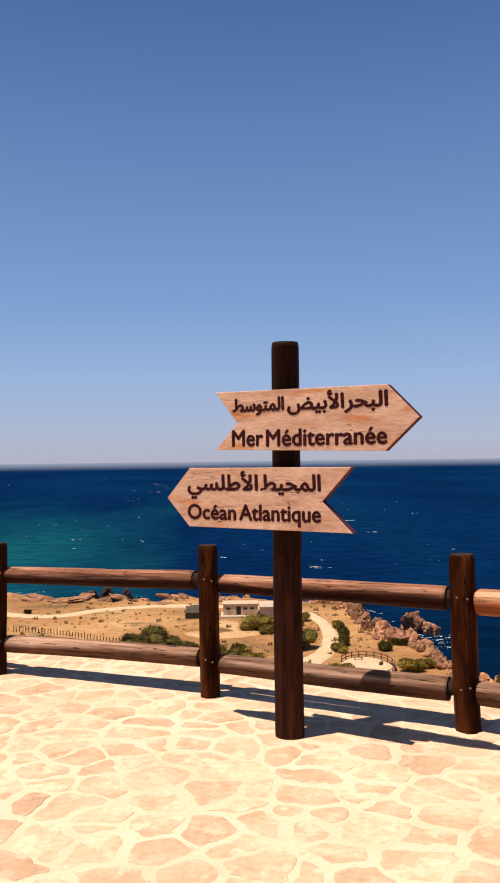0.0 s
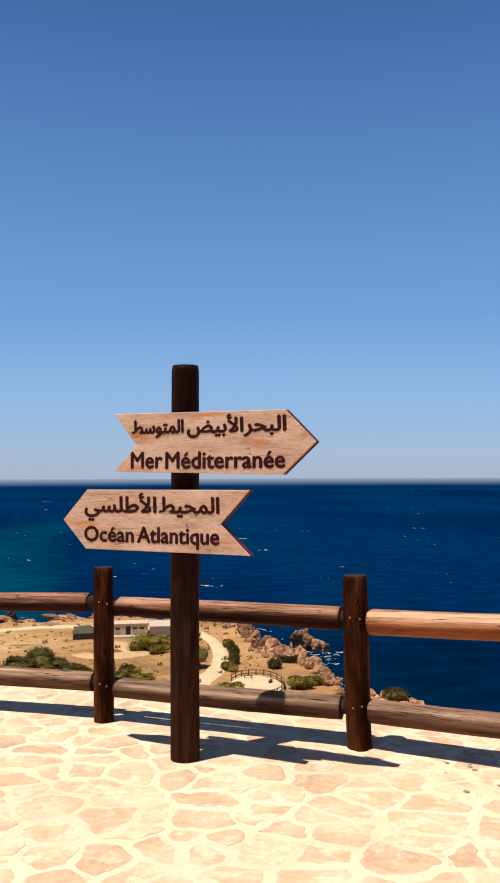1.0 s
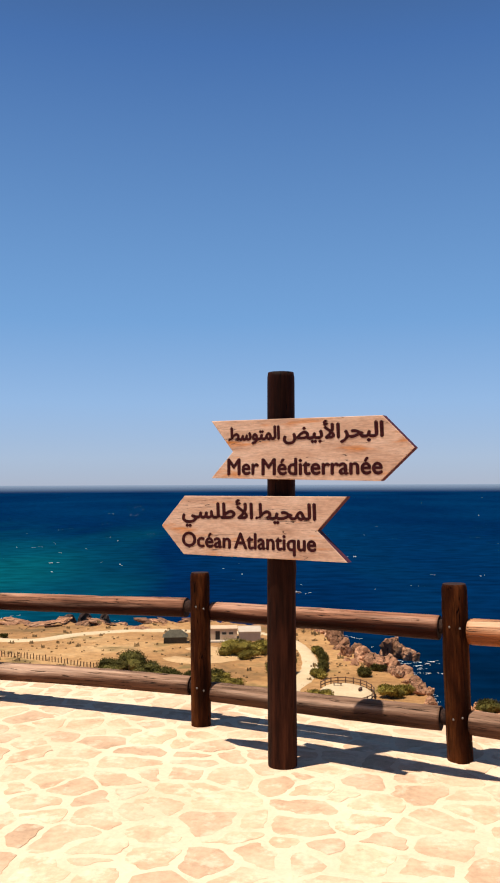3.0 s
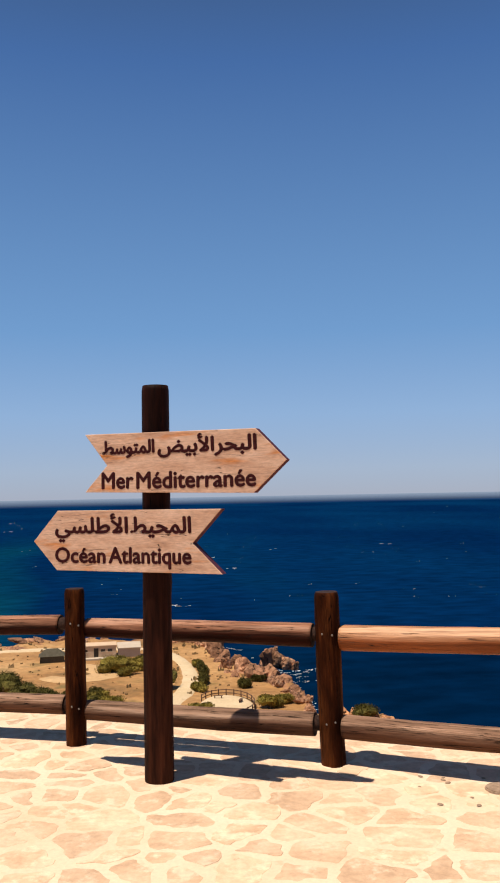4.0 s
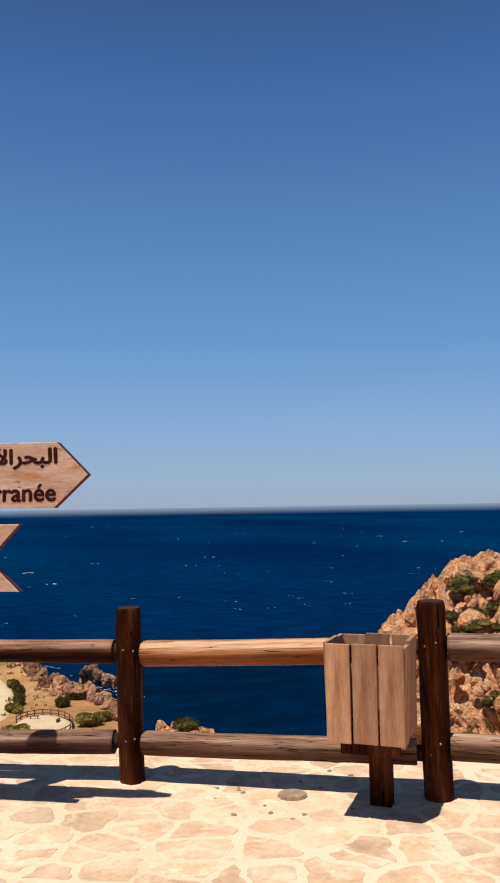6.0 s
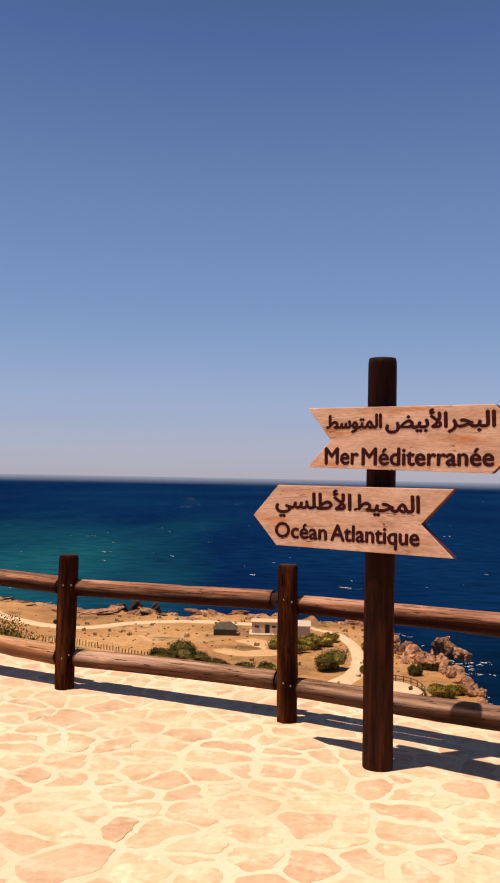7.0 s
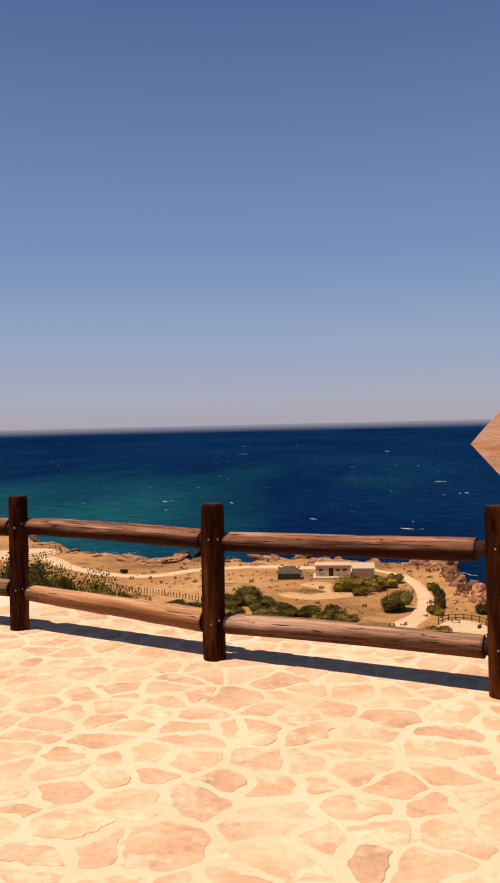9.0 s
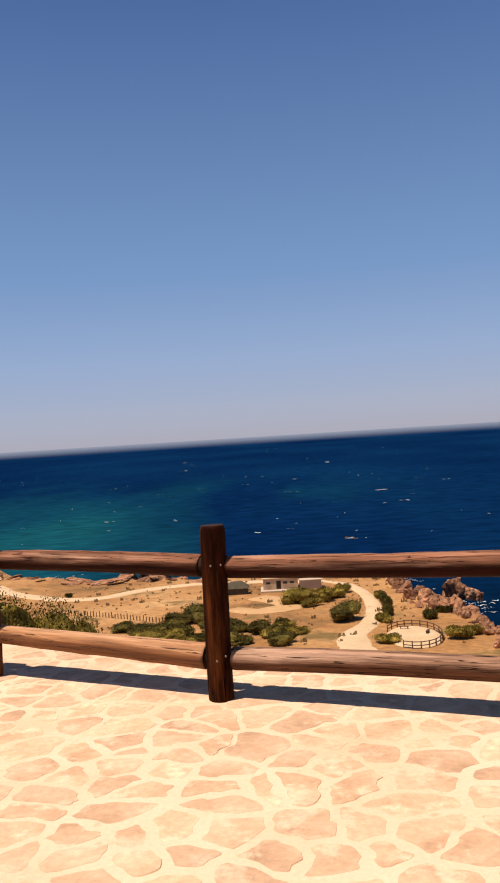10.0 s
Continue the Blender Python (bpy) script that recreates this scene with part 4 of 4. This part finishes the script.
CREST = [(-62.0, -20), (-54.0, -13), (-46.0, -10), (-41.0, -8.5),
         (-38.0, -7.4), (-37.1, -5.8), (-36.5, -4.2), (-34.6, -4.2), (-32.9, -4.6), (-31.4, -5.8), (-30.2, -7.5), (-29.1, -10.2), (-28.2, -12.2), (-26.6, -14.6), (-25.7, -21), (-24.8, -43)]


def hill_z(az, r):
    top = float(np.interp(az, [c[0] for c in CREST], [c[1] for c in CREST]))
    swell = ease(r, 66, 110) * (1 - ease(r, 118, 158))
    swell = swell ** 0.9
    return -43 + (top + 43) * swell


def build_hill():
    rows = []
    for az in np.arange(-61, -24.2, 0.24):
        row = []
        for r in np.arange(66, 158, 0.62):
            x, y = -r * math.sin(radians(az)), r * math.cos(radians(az))
            z = hill_z(az, r)
            p = Vector((x, y, z))
            d = noise.voronoi(p * 0.22)[0]
            e = noise.voronoi(p * 0.62 + Vector((9, 2, 4)))[0]
            k = 3.2 * min(0.55, d[1] - d[0]) + 1.7 * min(0.5, e[1] - e[0]) + 1.2 * noise.noise(p * 0.12) + 0.5 * noise.noise(p * 0.9) - 2.7
            fade = ease(r, 66, 74)
            row.append((x + k * 0.3 * fade * math.sin(radians(az)), y - 0.5 * k * fade, z + k * fade))
        rows.append(row)
    bm = bmesh.new()
    vs = [[bm.verts.new(p) for p in row] for row in rows]
    for ra, rb in zip(vs, vs[1:]):
        for i in range(len(ra) - 1):
            bm.faces.new((ra[i], ra[i + 1], rb[i + 1], rb[i]))
    rng = random.Random(9)
    for k in range(420):
        az, r = rng.uniform(-42, -26.5), rng.uniform(78, 108)
        s = rng.uniform(0.35, 1.3) * (1.9 if rng.random() < 0.1 else 1)
        lump = rock_mesh(200 + k, 2, 0.3)
        m = pose(-r * math.sin(radians(az)), r * math.cos(radians(az)) - 0.3, hill_z(az, r) - 0.75, rng.uniform(-30, 30), rng.uniform(-30, 30), rng.uniform(0, 360)) @ Matrix.Diagonal((s * 1.2, s, s * rng.uniform(0.7, 1.2), 1))
        lump.transform(m)
        at = {v: bm.verts.new(v.co) for v in lump.verts}
        for f in lump.faces:
            bm.faces.new([at[v] for v in f.verts])
        lump.free()
    ob = link_mesh("rocky_hill", bm, M_ROCK)
    tagged(ob, "craggy reddish granite headland hill with scattered shrubs", "hill")


build_hill()


# ---- plants ----
def foliage(w, d, h, leaves, size, seed, lobes=6, core=True, full=0.78):
    """Leaf blades over several uneven lobes, with an inner thicket."""
    rng = random.Random(seed)
    bm = bmesh.new()
    blobs = []
    for k in range(lobes):
        a = rng.uniform(0, 2 * math.pi)
        q = rng.uniform(0.1, 0.62)
        s = rng.uniform(0.32, 0.55)
        blobs.append((Vector((q * w / 2 * math.cos(a), q * d / 2 * math.sin(a), h * rng.uniform(0.25, 0.62))), Vector((w * s / 2 * 1.15, d * s / 2 * 1.15, h * rng.uniform(0.28, 0.42)))))
    if core:
        for c, s in blobs:
            made = bmesh.ops.create_icosphere(bm, subdivisions=2, radius=1)["verts"]
            for v in made:
                k = full + 0.35 * noise.noise(v.co * 2.3 + c)
                v.co = c + Vector((v.co.x * s.x, v.co.y * s.y, v.co.z * s.z)) * k
    for _ in range(leaves):
        c, s = blobs[rng.randrange(lobes)]
        n = Vector((rng.gauss(0, 1), rng.gauss(0, 1), rng.gauss(0.25, 1))).normalized()
        k = rng.uniform(0.72, 1.12)
        p = c + Vector((n.x * s.x, n.y * s.y, n.z * s.z)) * k
        if p.z < 0.02 * h:
            continue
        u = n.cross(Vector((rng.gauss(0, 1), rng.gauss(0, 1), rng.gauss(0, 1)))).normalized()
        lift = (n * 0.5 + Vector((rng.gauss(0, 0.5), rng.gauss(0, 0.5), 0.6))).normalized()
        q = size * rng.uniform(0.6, 1.3)
        side = u * q * 0.3
        tip = lift * q
        bm.faces.new([bm.verts.new(p - side * 0.3), bm.verts.new(p + tip * 0.5 - side), bm.verts.new(p + tip), bm.verts.new(p + tip * 0.5 + side)])
    return bm


def stems(w, h, seed, count=5):
    rng = random.Random(seed)
    bm = bmesh.new()
    for _ in range(count):
        a = rng.uniform(0, 2 * math.pi)
        foot = Vector((0.06 * w * math.cos(a), 0.06 * w * math.sin(a), -0.25))
        tip = Vector((0.28 * w * math.cos(a), 0.28 * w * math.sin(a), h * 0.6))
        made = bmesh.ops.create_cone(bm, cap_ends=True, segments=7, radius1=0.03 * h, radius2=0.012 * h, depth=(tip - foot).length)["verts"]
        m = Matrix.Translation((foot + tip) / 2) @ (tip - foot).to_track_quat("Z", "Y").to_matrix().to_4x4()
        bmesh.ops.transform(bm, matrix=m, verts=made)
    return bm


def build_bush(x, y, w, d, h, mat, label, leaves=900, size=0.5, seed=1, z=None, group="headland shrubs"):
    if y > 60:
        x = far_x(x, y)
    z = ground_z(x, y) if z is None else z
    b = thing("bush", label, "bush", (x, y, z - 0.05), (seed * 67) % 360 if abs(w - d) < 0.5 * w else 0, group)
    part("stems", stems(w, h, seed), M_BARK, b)
    part("crown", foliage(w, d, h, leaves, size, seed, lobes=14 if y < 60 else 9, full=0.88 if y < 60 else 0.85), mat, b)
    return b


GREEN, DRYGREEN = "dense dark green shrub on dry ground", "yellow-green shrub on dry ground"
for i, (x, y, w, d, h, dry) in enumerate([
        (-7.6, 180, 10, 7, 3.4, 1), (-3.4, 182, 8.5, 6, 3.0, 1), (-10.6, 182, 4, 3, 1.8, 1), (-5.5, 176, 6, 4, 1.8, 1), (-0.5, 186, 5, 5, 2.2, 1), (1.2, 192, 4, 4, 2.0, 1),
        (0.6, 158, 8.5, 6, 3.6, 0), (-27.2, 163, 8, 6, 3.6, 0), (-30.5, 160, 8, 6, 2.4, 0), (-23.8, 158, 7, 6, 2.2, 0), (-19.5, 152, 6.5, 5, 2.4, 0),
        (-14.2, 150, 6.5, 5, 2.2, 0), (-10.0, 153, 5, 4, 1.8, 0), (-34.5, 152, 9, 6, 2.2, 0), (-40.5, 156, 6, 5, 2.0, 0), (-29, 150, 8, 5, 2.0, 0), (-8, 148, 5, 4, 1.3, 1),
        (9.4, 176, 2.2, 5, 2.0, 0), (9.7, 169, 2.4, 6, 2.0, 0), (9.2, 162, 2.6, 6, 1.8, 0), (8.6, 183, 2.0, 5, 1.6, 1), (8.1, 155.5, 3.2, 5, 1.4, 1), (7.2, 137.5, 4.2, 5, 1.3, 1),
        (18.6, 138, 4.4, 4, 2.2, 1), (21.0, 141, 4.0, 4, 1.6, 1), (16.5, 157, 4.4, 3, 1.6, 0), (19.6, 162, 3.4, 3, 1.4, 0), (32.6, 132.6, 5.6, 4.2, 2.3, 0),
        (-131, 222, 24, 12, 8.5, 0), (-118, 219, 15, 10, 7.0, 0), (-146, 226, 16, 12, 7.0, 1), (-66, 204.5, 2, 2, 1.0, 0)]):
    build_bush(x, y, w, d, h, M_LEAF_DRY if dry else M_LEAF, DRYGREEN if dry else GREEN, int(3200 * max(1, w / 6)), 0.24 if w < 11 else 0.45, 30 + i)
band_rng = random.Random(40)
for i in range(34):
    x, y, w = band_rng.uniform(-36, -9), band_rng.uniform(139, 152), band_rng.uniform(3, 7.5)
    build_bush(x, y, w, w * 0.7, w * band_rng.uniform(0.2, 0.36), M_LEAF_DRY if band_rng.random() < 0.4 else M_LEAF, "low spreading green shrub on dry ground", 2000, 0.22, 200 + i)
hill_rng = random.Random(64)
for i in range(84):
    az, r = (hill_rng.uniform(-35.4, -31.9), hill_rng.uniform(101.2, 103.4)) if i < 26 else (hill_rng.uniform(-39, -31.6), hill_rng.uniform(95.5, 99.6)) if i < 68 else (hill_rng.uniform(-39, -32), hill_rng.uniform(74, 92))
    x, y, w = -r * math.sin(radians(az)), r * math.cos(radians(az)), hill_rng.uniform(1.2, 3.2)
    build_bush(x, y, w, w * 0.85, w * hill_rng.uniform(0.32, 0.48), M_LEAF, "low green shrub rooted among hill rocks", 700, 0.16, 80 + i, hill_z(az, r) - 0.95, "hill shrubs")
# the shrubs on the slope just below the terrace
for i, (x, y, w, h, dry) in enumerate([(-7.6, 16.6, 2.0, 3.35, 0), (-6.9, 16.9, 1.9, 3.1, 1), (-8.3, 16.8, 1.8, 3.2, 1), (-6.2, 17.0, 1.7, 2.5, 1), (-5.6, 17.2, 1.5, 1.9, 0), (-4.9, 17.4, 1.3, 1.3, 1), (-9.0, 17.6, 1.8, 2.4, 0), (-7.3, 15.9, 1.6, 2.5, 1), (-7.9, 16.2, 2.0, 2.9, 0), (-6.6, 16.3, 1.9, 2.5, 0), (-5.9, 16.7, 1.6, 2.0, 0)]):
    build_bush(x, y, w, w * 0.9, h, M_LEAF_DRY if dry and i != 2 else M_LEAF, "tall leafy green shrub on the slope below the fence", 20000, 0.05, 120 + i, None, "slope shrubs")


def build_spiky(x, y, z, seed):
    rng = random.Random(seed)
    b = thing("spiky_plant", "tufted plant with long narrow green blades", "plant", (x, y, z))
    for _ in range(70):
        bm = bmesh.new()
        a, lean, n = rng.uniform(0, 2 * math.pi), rng.uniform(0.05, 0.75), rng.uniform(0.5, 0.85)
        out, side = Vector((math.cos(a), math.sin(a), 0)), Vector((-math.sin(a), math.cos(a), 0))
        pts = []
        for k in range(5):
            t = k / 4
            p = out * (n * lean * t * (0.5 + 0.7 * t)) + Vector((0, 0, n * t * (1 - 0.35 * lean * t) - 0.05))
            wd = side * 0.016 * (1 - t * 0.92)
            pts.append((bm.verts.new(p - wd), bm.verts.new(p + wd)))
        for (p, q), (s, t) in zip(pts, pts[1:]):
            bm.faces.new((p, q, t, s))
        part("blade", bm, M_LEAF_DRY if rng.random() < 0.4 else M_LEAF, b)


build_spiky(5.83, 7.55, -1.2, 4)


def build_tufts():
    """Small dry tufts over the flat headland."""
    rng = random.Random(77)
    verts, faces = [], []
    for _ in range(1500):
        az, r = rng.uniform(-8, 28), rng.uniform(136, 235)
        x, y = -r * math.sin(radians(az)), r * math.cos(radians(az))
        if noise.noise(Vector((x * 0.05, y * 0.05, 4))) < rng.uniform(-0.5, 0.5):
            continue
        z = ground_z(x, y)
        if z < -37.6:
            continue
        s = rng.uniform(0.15, 0.42) * (2.3 if rng.random() < 0.22 else 1)
        for _ in range(7):
            a, q = rng.uniform(0, 6.3), rng.uniform(0.4, 1)
            o = Vector((x + s * 0.5 * math.cos(a), y + s * 0.5 * math.sin(a), z))
            i = len(verts)
            verts += [o + Vector((-0.3 * s, 0, -0.05)), o + Vector((0.3 * s, 0.1 * s, -0.05)), o + Vector((0.15 * s * math.cos(a), 0.2 * s, s * q)), o + Vector((-0.25 * s, 0.1 * s, s * q * 0.8))]
            faces.append((i, i + 1, i + 2, i + 3))
    me = bpy.data.meshes.new("dry_tufts")
    me.from_pydata(verts, [], faces)
    me.materials.append(M_TUFT)
    tagged(new("dry_tufts", me), "small dry grey-brown tufts scattered over sandy ground", "tufts", kind="stuff")


build_tufts()


def build_foam():
    rng = random.Random(31)
    bm = bmesh.new()

    def fleck(x, y, z, w, d, turn, thick=0.05):
        x = far_x(x, y)
        n = 9
        c, s = math.cos(turn), math.sin(turn)
        ring = []
        for k in range(n):
            a = 2 * math.pi * k / n
            q = rng.uniform(0.55, 1.1)
            u, v = w / 2 * q * math.cos(a), d / 2 * q * math.sin(a)
            ring.append(bm.verts.new((x + u * c - v * s, y + u * s + v * c, z)))
        top = bm.verts.new((x, y, z + thick))
        for k in range(n):
            bm.faces.new((ring[k], ring[(k + 1) % n], top))

    for _ in range(400):
        az, r = 32 - 80 * rng.random() ** 0.7, 330 * math.exp(rng.uniform(0, 2.0))
        x, y = -r * math.sin(radians(az)), r * math.cos(radians(az))
        if r < float(np.interp(az, [c[0] for c in COAST], [c[1] for c in COAST])) + 40:
            continue
        z = SEA + (34.5 * ((r - 800) / 4050) ** 1.5 if r > 800 else 0) + 0.25
        k = r / 500
        size = rng.uniform(0.5, 1.5) * (2.4 if rng.random() < 0.07 else 1)
        for _ in range(rng.randrange(1, 4)):
            fleck(x + rng.uniform(-3, 3) * k, y + rng.uniform(-4, 4) * k, z, size * k ** 0.8 * rng.uniform(0.5, 1.2), size * k ** 0.8 * rng.uniform(0.3, 0.8), rng.uniform(-0.4, 0.4), 0.03)
    tagged(link_mesh("whitecaps", bm, M_FOAM), "scattered small white wave crests on the sea", "whitecaps", kind="stuff")
    bm2 = bm = bmesh.new()
    for cx, cy, sx, sy, count in ((33, 197, 5, 5, 20), (28, 187, 6, 8, 22), (24, 182, 5, 5, 14), (28, 170, 4, 7, 20), (18, 226, 4, 6, 8), (26, 210, 6, 8, 6),
                                  (-104, 300, 14, 8, 24), (-90, 262, 8, 8, 16), (-58, 258, 10, 4, 8), (7, 326, 2.2, 1.6, 16), (10, 322, 5, 2, 5)):
        for _ in range(count):
            # a torn line of foam, drawn out along a wave
            x, y, turn = rng.gauss(cx, sx / 2), rng.gauss(cy, sy / 2), rng.uniform(-1.1, 1.1)
            for m in range(rng.randrange(2, 6)):
                q = rng.uniform(0.25, 0.75)
                fleck(x + 0.5 * m * math.cos(turn) + rng.uniform(-0.2, 0.2), y + 0.5 * m * math.sin(turn) + rng.uniform(-0.3, 0.3), SEA + 0.12, q * rng.uniform(0.6, 1.3), q * rng.uniform(0.2, 0.6), turn, 0.02)
    tagged(link_mesh("surf", bm2, M_FOAM), "broken white surf round the shore rocks", "surf", kind="stuff")


build_foam()


# ---- crazy paving ----
def clip(poly, p, n):
    """The part of a polygon on the near side of the line through p with normal n."""
    out = []
    for i, a in enumerate(poly):
        b = poly[(i + 1) % len(poly)]
        da, db = (a - p).dot(n), (b - p).dot(n)
        if da <= 0:
            out.append(a)
        if da * db < 0:
            out.append(a + (b - a) * (da / (da - db)))
    return out


def fence_y(x):
    return float(np.interp(x, [p[0] for p in POSTS], [p[1] for p in POSTS]))


def build_paving():
    rng = random.Random(12)
    sx, sy = 0.235, 0.205
    cells = {}
    for i in range(-40, 32):
        for j in range(-27, 44):
            if rng.random() < 0.2:
                continue
            cells[i, j] = (Vector(((i + 0.5 * (j % 2)) * sx + rng.uniform(-0.44, 0.44) * sx, j * sy + rng.uniform(-0.44, 0.44) * sy)), rng.uniform(0, 0.013))
    stones = []
    for (i, j), (p, weight) in cells.items():
        if p.y > fence_y(p.x) + 0.78 or p.x < -8.6 or p.x > 6.8 or p.y > 0.4 + 2.0 * (7.0 - p.x):
            continue
        poly = [p + Vector(q) for q in ((-0.5, -0.5), (0.5, -0.5), (0.5, 0.5), (-0.5, 0.5))]
        joint = rng.uniform(0.0, 0.014)
        # each stone ends where its neighbour's larger or smaller share begins
        for a, b in itertools.product(range(-3, 4), range(-3, 4)):
            q, other = cells.get((i + a, j + b), (None, 0))
            if q is None or (a, b) == (0, 0):
                continue
            d = q - p
            share = min(0.85, max(0.15, 0.5 + (weight - other) / (2 * d.length_squared)))
            poly = clip(poly, p + d * share - d.normalized() * (joint + rng.uniform(0.004, 0.028)), d.normalized())
            if len(poly) < 3:
                break
        if len(poly) < 3:
            continue
        middle = sum(poly, Vector((0, 0))) / len(poly)
        if min((v - middle).length for v in poly) < 0.022:
            continue
        # split, uneven sides with knocked-off corners
        soft = []
        for k, a in enumerate(poly):
            b = poly[(k + 1) % len(poly)]
            run = (b - a).length
            if run < 0.03:
                soft.append((a + b) / 2)
                continue
            steps = max(2, min(6, int(run / 0.04)))
            across = Vector((-(b - a).y, (b - a).x)) / run
            chip = rng.uniform(0.006, 0.016) / run
            for m in range(steps + 1):
                t = chip + (1 - 2 * chip) * (m + (rng.uniform(-0.3, 0.3) if 0 < m < steps else 0)) / steps
                soft.append(a.lerp(b, t) + across * (rng.uniform(-0.013, 0.009) if 0 < m < steps else 0))
        soft = [v + Vector((noise.noise(Vector((v.x * 9, v.y * 9, 1))), noise.noise(Vector((v.x * 9, v.y * 9, 5))))) * 0.03 for v in soft]
        stones.append((middle, soft))
    near = sorted(range(len(stones)), key=lambda k: abs(stones[k][0].y - (fence_y(stones[k][0].x) - 1.3)) + 0.25 * abs(stones[k][0].x + 0.6))
    single = set(near[:300])
    verts, faces = [], []
    for k, (p, poly) in enumerate(stones):
        proud = rng.random() < 0.14
        top = (0.0022 if proud else 0.0006) + rng.uniform(0, 0.0018)
        tilt = Vector((rng.uniform(-1, 1), rng.uniform(-1, 1))) * (0.012 if proud else 0.003)
        n = len(poly)
        inner = [p + (v - p) * (1 - 0.004 / max(0.05, (v - p).length)) for v in poly]
        local = [(*(v - p), -0.002) for v in poly] + [(*(v - p), top + tilt.dot(v - p)) for v in inner]
        fs = [tuple(range(n, 2 * n))] + [(m, (m + 1) % n, n + (m + 1) % n, n + m) for m in range(n)]
        if k in single:
            me = bpy.data.meshes.new("paving_stone")
            me.from_pydata(local, [], fs)
            me.materials.append(M_STONE)
            ob = new("paving_stone", me)
            ob.parent = FLOOR
            ob.location = (p.x, p.y, 0)
        else:
            base = len(verts)
            verts += [(x + p.x, y + p.y, z) for x, y, z in local]
            faces += [tuple(base + i for i in f) for f in fs]
    me = bpy.data.meshes.new("outer_paving")
    me.from_pydata(verts, [], faces)
    me.materials.append(M_STONES)
    ob = new("outer_paving", me)
    ob.parent = FLOOR
    ob["kind"] = "stuff"


build_paving()
